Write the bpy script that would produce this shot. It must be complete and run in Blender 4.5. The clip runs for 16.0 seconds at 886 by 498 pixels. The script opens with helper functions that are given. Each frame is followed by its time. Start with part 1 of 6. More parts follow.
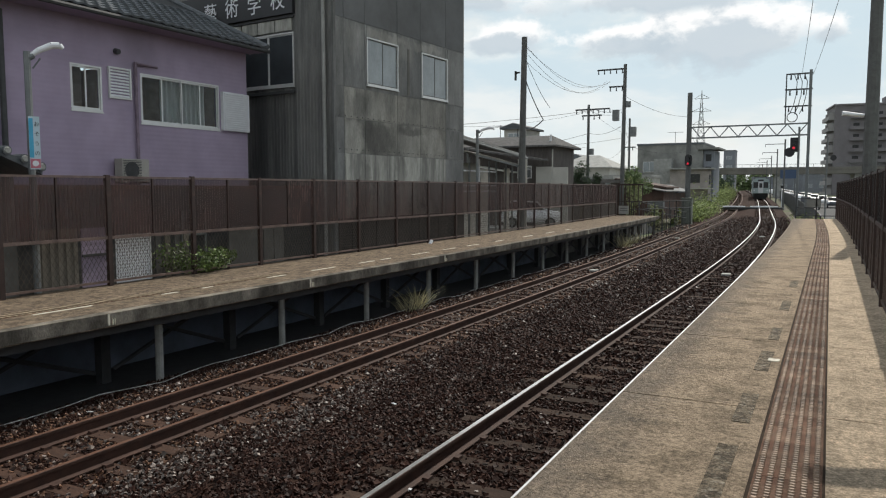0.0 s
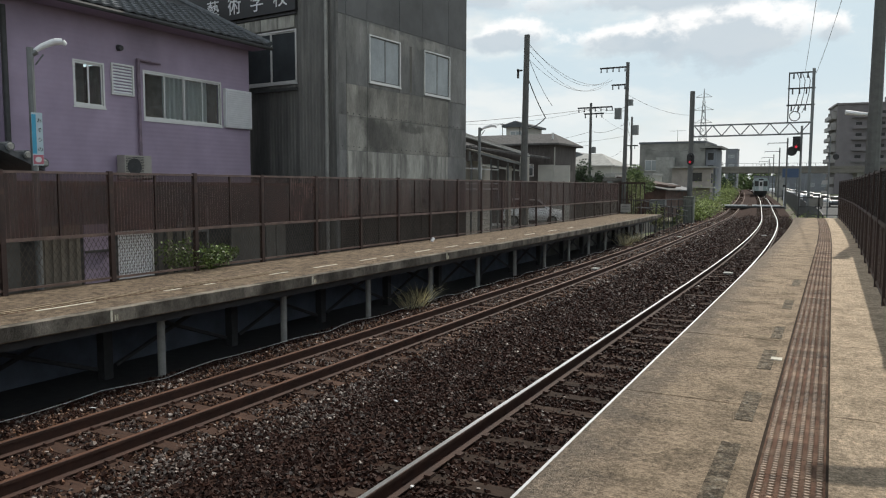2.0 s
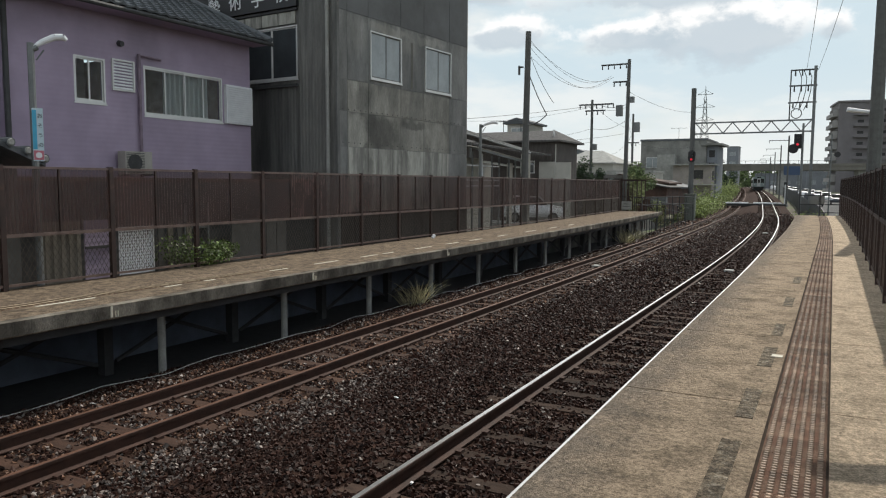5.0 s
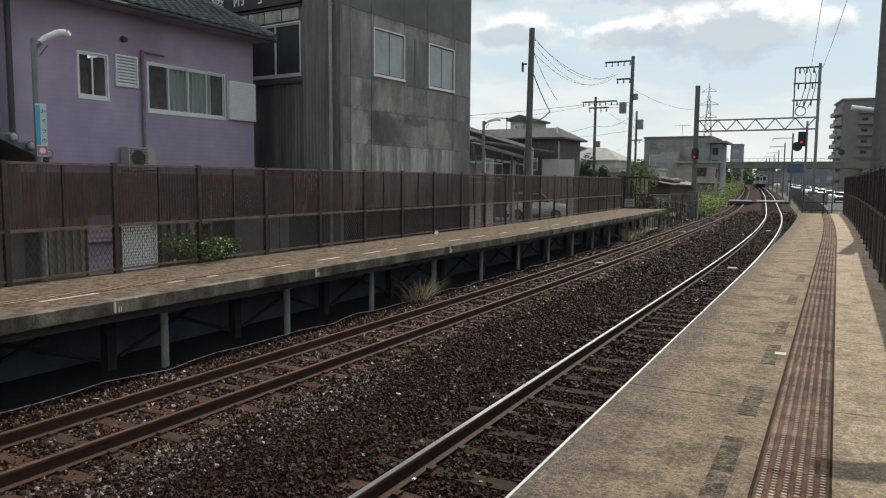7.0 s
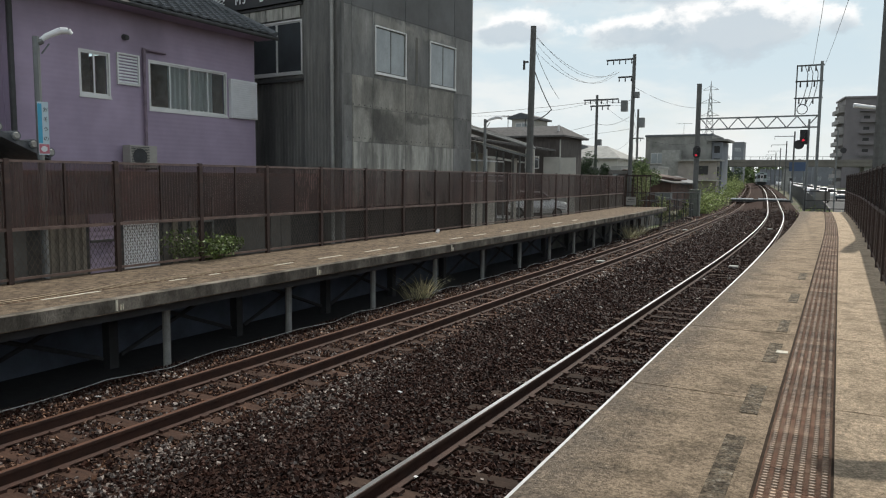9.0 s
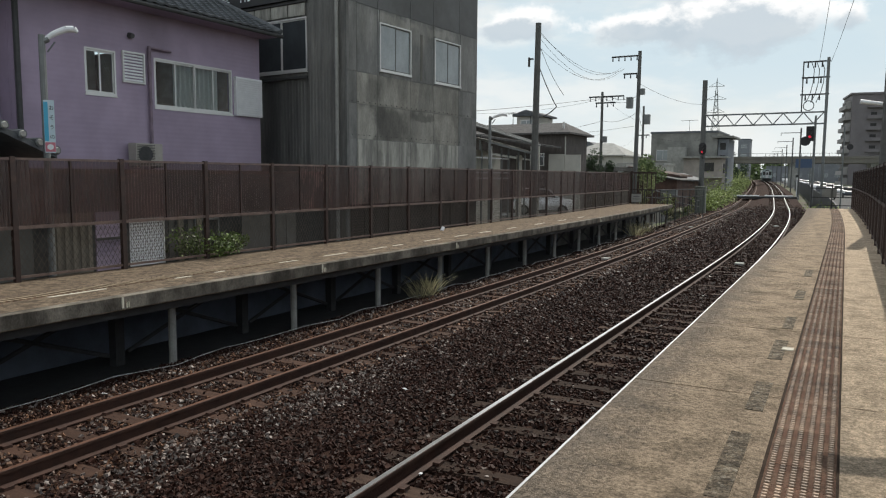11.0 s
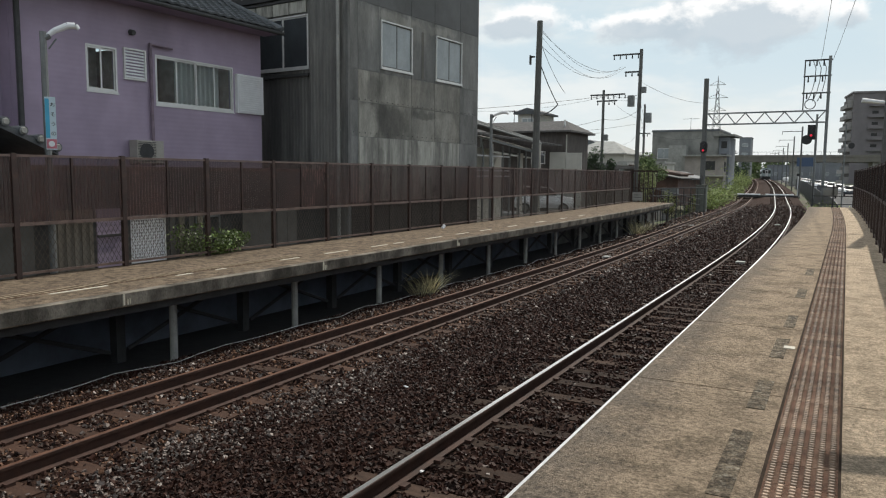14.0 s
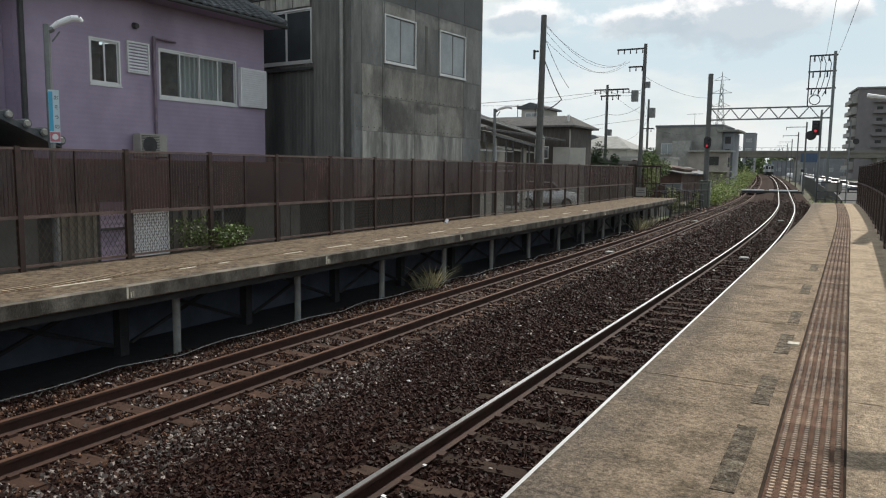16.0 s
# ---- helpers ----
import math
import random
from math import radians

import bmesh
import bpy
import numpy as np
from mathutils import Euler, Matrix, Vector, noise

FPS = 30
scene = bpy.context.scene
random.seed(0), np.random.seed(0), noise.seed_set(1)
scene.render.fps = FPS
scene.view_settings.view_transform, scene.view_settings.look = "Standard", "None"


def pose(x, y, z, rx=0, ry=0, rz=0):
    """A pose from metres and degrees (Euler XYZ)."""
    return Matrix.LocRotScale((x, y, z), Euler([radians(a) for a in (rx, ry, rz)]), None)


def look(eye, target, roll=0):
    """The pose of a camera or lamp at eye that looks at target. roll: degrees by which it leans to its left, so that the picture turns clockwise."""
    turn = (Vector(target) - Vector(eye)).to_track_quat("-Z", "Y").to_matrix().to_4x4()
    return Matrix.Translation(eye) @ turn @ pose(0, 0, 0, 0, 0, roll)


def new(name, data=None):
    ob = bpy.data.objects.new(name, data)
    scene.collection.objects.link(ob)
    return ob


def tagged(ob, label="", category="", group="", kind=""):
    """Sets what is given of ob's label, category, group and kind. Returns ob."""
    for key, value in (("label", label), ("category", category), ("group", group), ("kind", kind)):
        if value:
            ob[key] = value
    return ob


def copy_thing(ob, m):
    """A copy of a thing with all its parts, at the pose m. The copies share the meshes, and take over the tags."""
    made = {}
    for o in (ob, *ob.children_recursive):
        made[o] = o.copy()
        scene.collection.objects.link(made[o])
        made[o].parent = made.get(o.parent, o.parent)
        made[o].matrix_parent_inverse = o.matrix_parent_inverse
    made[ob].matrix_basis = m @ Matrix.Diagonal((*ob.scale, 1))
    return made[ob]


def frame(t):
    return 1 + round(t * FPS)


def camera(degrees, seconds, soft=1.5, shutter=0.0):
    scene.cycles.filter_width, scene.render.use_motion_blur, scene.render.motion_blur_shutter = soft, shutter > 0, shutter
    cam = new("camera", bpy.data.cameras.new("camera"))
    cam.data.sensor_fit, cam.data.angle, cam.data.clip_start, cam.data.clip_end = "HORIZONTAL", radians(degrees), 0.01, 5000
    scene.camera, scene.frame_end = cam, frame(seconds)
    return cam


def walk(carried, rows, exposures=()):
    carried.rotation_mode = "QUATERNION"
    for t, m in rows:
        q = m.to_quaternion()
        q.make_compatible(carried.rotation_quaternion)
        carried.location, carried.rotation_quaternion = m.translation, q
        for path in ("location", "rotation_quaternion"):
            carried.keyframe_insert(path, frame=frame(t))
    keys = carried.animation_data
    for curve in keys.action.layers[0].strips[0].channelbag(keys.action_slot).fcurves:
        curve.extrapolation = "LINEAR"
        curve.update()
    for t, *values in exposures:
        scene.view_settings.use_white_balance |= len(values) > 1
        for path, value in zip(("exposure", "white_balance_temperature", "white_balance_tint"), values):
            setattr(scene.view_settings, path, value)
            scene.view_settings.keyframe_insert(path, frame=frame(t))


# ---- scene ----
cam = camera(62.52, 16.0, soft=1.15)
walk(cam, [(t, pose(*p)) for t, *p in (
    (0.0, -0.000, -0.000, 1.511, 85.246, 0.025, 27.898),
    (0.5, -0.006, -0.008, 1.511, 84.964, -0.004, 27.927),
    (1.0, -0.006, 0.003, 1.505, 84.747, -0.037, 28.020),
    (1.5, -0.011, -0.003, 1.505, 84.970, -0.151, 28.038),
    (2.0, -0.012, -0.007, 1.507, 85.073, -0.178, 28.027),
    (2.5, -0.005, -0.009, 1.505, 84.985, -0.178, 27.993),
    (3.0, -0.010, -0.007, 1.508, 84.882, -0.338, 27.986),
    (3.5, -0.018, 0.003, 1.505, 84.871, -0.373, 27.976),
    (4.0, -0.013, -0.000, 1.504, 84.902, -0.334, 28.016),
    (6.5, -0.015, 0.010, 1.497, 84.628, -0.388, 28.280),
    (7.0, -0.019, 0.006, 1.497, 84.585, -0.468, 28.323),
    (7.5, -0.023, 0.003, 1.500, 84.473, -0.531, 28.365),
    (8.0, -0.022, 0.010, 1.493, 84.394, -0.469, 28.462),
    (8.5, -0.024, 0.001, 1.496, 84.386, -0.480, 28.428),
    (9.0, -0.021, 0.002, 1.498, 84.440, -0.473, 28.425),
    (11.5, -0.016, 0.005, 1.493, 84.200, -0.373, 28.892),
    (12.0, -0.023, 0.010, 1.492, 84.188, -0.402, 28.902),
    (12.5, -0.023, 0.010, 1.492, 84.253, -0.422, 28.845),
    (13.0, -0.023, 0.003, 1.491, 84.230, -0.483, 28.798),
    (13.5, -0.020, 0.013, 1.488, 84.135, -0.448, 28.864),
    (14.0, -0.025, 0.003, 1.492, 84.074, -0.492, 28.886),
    (14.5, -0.025, 0.012, 1.487, 84.019, -0.566, 28.878),
    (15.0, -0.030, 0.008, 1.488, 83.856, -0.634, 28.859),
    (15.5, -0.032, 0.009, 1.484, 83.700, -0.675, 28.963),
    (16.0, -0.039, 0.010, 1.485, 83.661, -0.671, 29.117),
)])

# ---- light ----
SUN_ELEVATION, SUN_AZIMUTH = 46.0, 6.0  # azimuth from +y towards +x
CLOUDS = ((7.6, 0.175, 0.105, 0.025), (14.0, 0.18, 0.06, 0.014), (23.5, 0.19, 0.05, 0.013), (12.5, 0.232, 0.11, 0.014), (0.5, 0.18, 0.018, 0.012), (27.0, 0.24, 0.06, 0.012))
world = bpy.data.worlds.new("sky")
scene.world = world
world.use_nodes = True
wn, wl = world.node_tree.nodes, world.node_tree.links
wn.clear()
sky = wn.new("ShaderNodeTexSky")
sky.sky_type, sky.sun_disc = "NISHITA", False
sky.sun_elevation, sky.sun_rotation = radians(SUN_ELEVATION), radians(SUN_AZIMUTH)
sky.air_density, sky.dust_density = 1.4, 3.0
coord = wn.new("ShaderNodeTexCoord")


def sky_math(op, a, b=None):
    n = wn.new("ShaderNodeMath")
    n.operation = op
    for k, v in enumerate((a, b)):
        if isinstance(v, (int, float)):
            n.inputs[k].default_value = v
        elif v is not None:
            wl.new(v, n.inputs[k])
    return n.outputs[0]


def sky_range(v, a, b, c, d):
    n = wn.new("ShaderNodeMapRange")
    n.interpolation_type = "SMOOTHSTEP"
    for key, x in zip(("From Min", "From Max", "To Min", "To Max"), (a, b, c, d)):
        n.inputs[key].default_value = x
    wl.new(v, n.inputs["Value"])
    return n.outputs["Result"]


def sky_noise(scale, squash, shift, detail=8.0, rough=0.55):
    m, n = wn.new("ShaderNodeMapping"), wn.new("ShaderNodeTexNoise")
    m.inputs["Scale"].default_value, m.inputs["Location"].default_value = (1.0, 1.0, squash), shift
    n.inputs["Scale"].default_value, n.inputs["Detail"].default_value, n.inputs["Roughness"].default_value = scale, detail, rough
    wl.new(coord.outputs["Generated"], m.inputs["Vector"]), wl.new(m.outputs["Vector"], n.inputs["Vector"])
    return n.outputs["Fac"]


def sky_mix(f, a, b):
    n = wn.new("ShaderNodeMix")
    n.data_type = "RGBA"
    wl.new(f, n.inputs["Factor"])
    for key, v in (("A", a), ("B", b)):
        if isinstance(v, tuple):
            n.inputs[key].default_value = (*v, 1)
        else:
            wl.new(v, n.inputs[key])
    return n.outputs["Result"]


ragged = sky_noise(9.0, 1.6, (0.3, 0.1, 0.2), 9.0, 0.6)
ragged_fine = sky_noise(26.0, 1.4, (0.7, 0.4, 0.1), 8.0, 0.6)


def cloud(azimuth, height, wide, high, lift=0.0):
    """How much of a ragged cloud bank lies in a direction: azimuth in degrees left of +y, the rest as slopes."""
    a = radians(azimuth)
    centre, across = (-math.sin(a), math.cos(a), height + lift), (math.cos(a), math.sin(a), 0)
    sub = wn.new("ShaderNodeVectorMath")
    sub.operation = "SUBTRACT"
    sub.inputs[1].default_value = centre
    wl.new(coord.outputs["Generated"], sub.inputs[0])
    legs = []
    for axis, size in ((across, wide), ((0, 0, 1), high)):
        dot = wn.new("ShaderNodeVectorMath")
        dot.operation = "DOT_PRODUCT"
        dot.inputs[1].default_value = axis
        wl.new(sub.outputs[0], dot.inputs[0])
        legs.append(sky_math("POWER", sky_math("ABSOLUTE", sky_math("DIVIDE", dot.outputs["Value"], size)), 2.0))
    far_ = sky_math("SQRT", sky_math("ADD", *legs))
    wobble = sky_math("ADD", sky_math("MULTIPLY", sky_math("SUBTRACT", ragged, 0.5), 3.4), sky_math("MULTIPLY", sky_math("SUBTRACT", ragged_fine, 0.5), 1.6))
    return sky_range(sky_math("ADD", far_, wobble), 0.5, 1.25, 1.0, 0.0)


split = wn.new("ShaderNodeSeparateXYZ")
wl.new(coord.outputs["Generated"], split.inputs[0])
veil = sky_mix(sky_range(split.outputs["Z"], 0.0, 0.16, 0.0, 1.0), (8.8, 9.2, 9.0), (6.7, 8.0, 8.7))
veil = sky_mix(sky_range(sky_noise(5.0, 3.0, (0.1, 0.5, 0.3)), 0.44, 0.64, 0.0, 0.8), veil, (9.1, 9.4, 9.3))
high_cloud = sky_mix(sky_range(sky_noise(4.2, 2.2, (0.35, 0.2, 0.1), 10.0), 0.42, 0.6, 0.0, 1.0), (4.4, 5.3, 6.2), (8.8, 9.0, 9.1))
veil = sky_mix(sky_range(split.outputs["Z"], 0.2, 0.3, 0.0, 1.0), veil, high_cloud)
for azimuth, height, wide, high in CLOUDS:
    veil = sky_mix(cloud(azimuth, height, wide * 1.15, high * 1.3, high * 0.75), veil, (10.9, 10.9, 10.8))
for azimuth, height, wide, high in CLOUDS:
    veil = sky_mix(sky_math("MULTIPLY", cloud(azimuth, height, wide, high), 0.85), veil, (5.6, 6.5, 7.2))
thin = sky_range(sky_noise(3.2, 2.6, (0.35, 0.2, 0.1), 9.0), 0.35, 0.5, 0.85, 1.0)
back, sky_out = wn.new("ShaderNodeBackground"), wn.new("ShaderNodeOutputWorld")
back.inputs["Strength"].default_value = 0.095
wl.new(sky_mix(thin, sky.outputs["Color"], veil), back.inputs["Color"])
wl.new(back.outputs["Background"], sky_out.inputs["Surface"])
sun = new("sun", bpy.data.lights.new("sun", "SUN"))
sun.data.energy, sun.data.angle, sun.data.color = 3.5, radians(0.53), (1.0, 0.94, 0.84)
_e, _a = radians(SUN_ELEVATION), radians(SUN_AZIMUTH)
sun.matrix_world = look((20 * math.sin(_a) * math.cos(_e), 20 * math.cos(_a) * math.cos(_e), 20 * math.sin(_e)), (0, 0, 0))
scene.view_settings.exposure = 0.03


# ---- materials ----
def material(name, colour, rough=0.8, metal=0.0, spread=0.25, scale=6.0, fine=60.0, bump=0.25, stain=None, stain_at=0.55, stain_scale=1.2, stain_soft=0.09, crisp=0.62,
             stretch=(1, 1, 1), island=False, per_object=0.0, emit=0.0, spec=0.5, alpha=1.0):
    """A surface with colour that varies at two scales, relief and, where given, stains of another colour."""
    m = bpy.data.materials.new(name)
    m.use_nodes = True
    n, l = m.node_tree.nodes, m.node_tree.links
    b = n["Principled BSDF"]
    b.inputs["Roughness"].default_value, b.inputs["Metallic"].default_value = rough, metal
    b.inputs["Specular IOR Level"].default_value = spec
    tc, mp = n.new("ShaderNodeTexCoord"), n.new("ShaderNodeMapping")
    mp.inputs["Scale"].default_value = stretch
    l.new(tc.outputs["Object"], mp.inputs["Vector"])
    if per_object:
        own, apart = n.new("ShaderNodeObjectInfo"), n.new("ShaderNodeVectorMath")
        apart.operation = "SCALE"
        apart.inputs[0].default_value = (37.0, 53.0, 29.0)
        l.new(own.outputs["Random"], apart.inputs["Scale"]), l.new(apart.outputs["Vector"], mp.inputs["Location"])

    def noise_at(s, detail=4.0):
        t = n.new("ShaderNodeTexNoise")
        t.inputs["Scale"].default_value, t.inputs["Detail"].default_value, t.inputs["Roughness"].default_value = s, detail + (4 if crisp > 0.7 else 0), crisp
        l.new(mp.outputs["Vector"], t.inputs["Vector"])
        return t.outputs["Fac"]

    def mul(a, x, y):
        q = n.new("ShaderNodeMapRange")
        q.inputs["From Min"].default_value, q.inputs["From Max"].default_value = (0.41, 0.59) if crisp > 0.7 else (0.33, 0.67)
        q.inputs["To Min"].default_value, q.inputs["To Max"].default_value = x, y
        l.new(a, q.inputs["Value"])
        return q.outputs["Result"]

    def product(a, c):
        q = n.new("ShaderNodeMath")
        q.operation = "MULTIPLY"
        l.new(a, q.inputs[0]), l.new(c, q.inputs[1])
        return q.outputs["Value"]

    coarse, grain = noise_at(scale), noise_at(fine, 5.0)
    value = product(mul(coarse, 1 - spread, 1 + spread), mul(grain, 1 - spread * (1.0 if crisp > 0.7 else 0.6), 1 + spread * (1.0 if crisp > 0.7 else 0.6)))
    if island:
        gi = n.new("ShaderNodeNewGeometry")
        q = n.new("ShaderNodeMapRange")
        q.inputs["To Min"].default_value, q.inputs["To Max"].default_value = 0.35, 1.75
        l.new(gi.outputs["Random Per Island"], q.inputs["Value"])
        value = product(value, q.outputs["Result"])
    if per_object:
        oi = n.new("ShaderNodeObjectInfo")
        q = n.new("ShaderNodeMapRange")
        q.inputs["To Min"].default_value, q.inputs["To Max"].default_value = 1 - per_object, 1 + per_object
        l.new(oi.outputs["Random"], q.inputs["Value"])
        value = product(value, q.outputs["Result"])
    base = n.new("ShaderNodeRGB")
    base.outputs[0].default_value = (*colour, 1)
    col = base.outputs[0]
    if stain:
        st = n.new("ShaderNodeValToRGB")
        st.color_ramp.elements[0].position, st.color_ramp.elements[1].position = stain_at - stain_soft, stain_at + stain_soft
        l.new(noise_at(stain_scale, 8.0), st.inputs["Fac"])
        mx = n.new("ShaderNodeMix")
        mx.data_type = "RGBA"
        mx.inputs["B"].default_value = (*stain, 1)
        l.new(st.outputs["Color"], mx.inputs["Factor"]), l.new(col, mx.inputs["A"])
        col = mx.outputs["Result"]
    vm = n.new("ShaderNodeVectorMath")
    vm.operation = "SCALE"
    l.new(col, vm.inputs[0]), l.new(value, vm.inputs["Scale"])
    l.new(vm.outputs["Vector"], b.inputs["Base Color"])
    if bump:
        bp = n.new("ShaderNodeBump")
        bp.inputs["Strength"].default_value, bp.inputs["Distance"].default_value = bump, 0.02
        l.new(grain, bp.inputs["Height"]), l.new(bp.outputs["Normal"], b.inputs["Normal"])
    if emit:
        b.inputs["Emission Color"].default_value, b.inputs["Emission Strength"].default_value = (*colour, 1), emit
    if alpha < 1:
        b.inputs["Alpha"].default_value = alpha
    return m


CONCRETE = material("platform_concrete", (0.36, 0.279, 0.198), 0.95, spread=0.36, scale=24, fine=70, bump=1.0, stain=(0.195, 0.152, 0.107), stain_at=0.525, stain_scale=2.4, stain_soft=0.075, crisp=0.78, spec=0.15)
# Less stained slabs; the brighter light on this strip is also in their colour
CONCRETE_PALE = material("sunlit_clean_concrete", (0.53, 0.42, 0.305), 0.95, spread=0.34, scale=24, fine=70, bump=1.0, stain=(0.34, 0.27, 0.193), stain_at=0.53, stain_scale=2.4, stain_soft=0.075, crisp=0.78, spec=0.15)
JOINT = material("joint_filler", (0.04, 0.028, 0.02), 0.95, spread=0.3, spec=0.1)
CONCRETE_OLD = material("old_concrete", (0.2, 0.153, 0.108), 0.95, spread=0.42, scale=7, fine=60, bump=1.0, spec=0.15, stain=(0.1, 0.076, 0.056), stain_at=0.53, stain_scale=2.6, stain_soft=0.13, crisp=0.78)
COPING = material("streaked_coping_concrete", (0.235, 0.21, 0.173), 0.95, spread=0.35, scale=3, fine=50, bump=0.8, spec=0.15, stain=(0.085, 0.075, 0.062), stain_at=0.5, stain_scale=2.6, stain_soft=0.12, stretch=(1, 0.8, 0.5))
CONCRETE_GREY = material("grey_concrete", (0.3, 0.3, 0.28), 0.85, spread=0.18, scale=2.5, fine=40)
ASPHALT = material("asphalt", (0.045, 0.045, 0.045), 0.9, fine=90)
YARD = material("yard_concrete", (0.17, 0.165, 0.152), 0.9, spread=0.25, scale=1.5, fine=30, stain=(0.1, 0.098, 0.09), stain_scale=0.8)
PATCH = material("dark_patch", (0.14, 0.112, 0.08), 0.85, spread=0.5, scale=12, fine=60, bump=1.0, spec=0.15, stain=(0.34, 0.31, 0.25), stain_at=0.6, stain_scale=14, crisp=0.75)
EARTH = material("earth", (0.11, 0.095, 0.07), 0.95, spread=0.35, scale=0.7, fine=12, stain=(0.07, 0.1, 0.035), stain_at=0.52, stain_scale=0.25)
BALLAST = material("ballast_bed", (0.037, 0.02, 0.0145), 0.95, spec=0.1, spread=0.5, scale=14, fine=45, bump=1.0)
STONE = material("ballast_stone", (0.0265, 0.011, 0.0072), 0.62, spec=0.15, spread=0.2, scale=20, fine=90, bump=0.2, island=True)
STONE_PALE = material("pale_ballast_stone", (0.125, 0.098, 0.083), 0.5, spread=0.2, scale=20, fine=90, bump=0.2, island=True)
STONE_RUST = material("rusty_ballast_stone", (0.105, 0.053, 0.03), 0.6, spread=0.2, scale=20, fine=90, bump=0.2, island=True, spec=0.3)
SLEEPER = material("sleeper_wood", (0.052, 0.027, 0.0175), 0.85, spec=0.25, spread=0.35, scale=3, fine=50, per_object=0.3, stretch=(1, 5, 1))
RAIL_SIDE = material("rusty_rail", (0.047, 0.0195, 0.0115), 0.8, spread=0.3, scale=5, fine=70)
RAIL_BRIGHT = material("polished_rail_head", (0.78, 0.77, 0.75), 0.3, metal=1.0, spread=0.05, bump=0.0, fine=30)
RAIL_DULL = material("dull_rail_head", (0.13, 0.06, 0.035), 0.55, metal=0.3, spread=0.2, bump=0.0, fine=30)
TACTILE = material("worn_tactile_block", (0.11, 0.06, 0.041), 0.95, spec=0.15, spread=0.4, scale=5, fine=70, per_object=0.2, stain=(0.15, 0.1, 0.07), stain_scale=3)
TACTILE_DOME = material("worn_yellow_dome", (0.27, 0.185, 0.125), 0.65, spec=0.45, spread=0.45, scale=6, fine=60, bump=0.0, per_object=0.3)
DARK_BLUE = material("dark_blue_sign", (0.05, 0.085, 0.16), 0.5, spread=0.05, bump=0.0)
TACTILE_BAR = material("faded_yellow_bar", (0.28, 0.22, 0.15), 0.8, spread=0.35, scale=5, fine=60, bump=0.0, spec=0.3)
WHITE_LINE = material("worn_white_paint", (0.6, 0.56, 0.46), 0.7, spread=0.2, scale=8)
FENCE_STEEL = material("brown_fence_steel", (0.034, 0.018, 0.0145), 0.6, spread=0.25, fine=40, bump=0.1, stain=(0.075, 0.04, 0.03), stain_at=0.62, stain_scale=5)
DARK_STEEL = material("dark_steel", (0.05, 0.051, 0.052), 0.7, spread=0.2, bump=0.1)
GREY_STEEL = material("galvanised_steel", (0.17, 0.18, 0.18), 0.55, metal=0.5, spread=0.15, bump=0.05)
POLE_GREY = material("grey_pole_concrete", (0.11, 0.112, 0.108), 0.85, spread=0.15, fine=40)
MAUVE = material("mauve_stucco", (0.362, 0.294, 0.393), 0.85, spread=0.12, scale=0.7, fine=120, bump=0.15, stain=(0.3, 0.245, 0.318), stain_at=0.56, stain_scale=0.5, stain_soft=0.16)


def add_grooves(m, pitch, depth):
    """Horizontal grooves in a wall's relief."""
    n, l = m.node_tree.nodes, m.node_tree.links
    tc, sep, mu, si, bp = (n.new(k) for k in ("ShaderNodeTexCoord", "ShaderNodeSeparateXYZ", "ShaderNodeMath", "ShaderNodeMath", "ShaderNodeBump"))
    mu.operation, si.operation = "MULTIPLY", "SINE"
    mu.inputs[1].default_value = math.tau / pitch
    bp.inputs["Strength"].default_value, bp.inputs["Distance"].default_value = 0.13, depth
    l.new(tc.outputs["Object"], sep.inputs[0]), l.new(sep.outputs["Z"], mu.inputs[0]), l.new(mu.outputs[0], si.inputs[0]), l.new(si.outputs[0], bp.inputs["Height"])
    l.new(bp.outputs["Normal"], n["Principled BSDF"].inputs["Normal"])


add_grooves(MAUVE, 0.11, 0.006)


def add_stains(m, spots):
    """Soft-edged weather stains (y, z, half width, half height, colour, strength) on a sheet-clad wall."""
    n, l = m.node_tree.nodes, m.node_tree.links
    scale_node = n["Principled BSDF"].inputs["Base Color"].links[0].from_node
    col = scale_node.inputs[0].links[0].from_socket
    tc, wob, add = n.new("ShaderNodeTexCoord"), n.new("ShaderNodeTexNoise"), n.new("ShaderNodeVectorMath")
    wob.inputs["Scale"].default_value, wob.inputs["Detail"].default_value = 2.2, 6.0
    add.operation = "MULTIPLY_ADD"
    add.inputs[1].default_value = (0, 0.7, 0.7)
    l.new(tc.outputs["Object"], wob.inputs["Vector"])
    l.new(wob.outputs["Color"], add.inputs[0]), l.new(tc.outputs["Object"], add.inputs[2])
    for y, z, ry, rz, colour, strength in spots:
        mp, ln, rg, mx = (n.new(k) for k in ("ShaderNodeMapping", "ShaderNodeVectorMath", "ShaderNodeMapRange", "ShaderNodeMix"))
        mp.inputs["Scale"].default_value, mp.inputs["Location"].default_value = (0, 1 / ry, 1 / rz), (0, -(y + 0.35) / ry, -(z + 0.35) / rz)
        ln.operation, rg.interpolation_type, mx.data_type = "LENGTH", "SMOOTHSTEP", "RGBA"
        rg.inputs["From Min"].default_value, rg.inputs["From Max"].default_value = 0.7, 1.25
        rg.inputs["To Min"].default_value, rg.inputs["To Max"].default_value = strength, 0.0
        mx.inputs["B"].default_value = (*colour, 1)
        l.new(add.outputs[0], mp.inputs["Vector"]), l.new(mp.outputs[0], ln.inputs[0]), l.new(ln.outputs["Value"], rg.inputs["Value"])
        l.new(rg.outputs[0], mx.inputs["Factor"]), l.new(col, mx.inputs["A"])
        col = mx.outputs["Result"]
    l.new(col, scale_node.inputs[0])


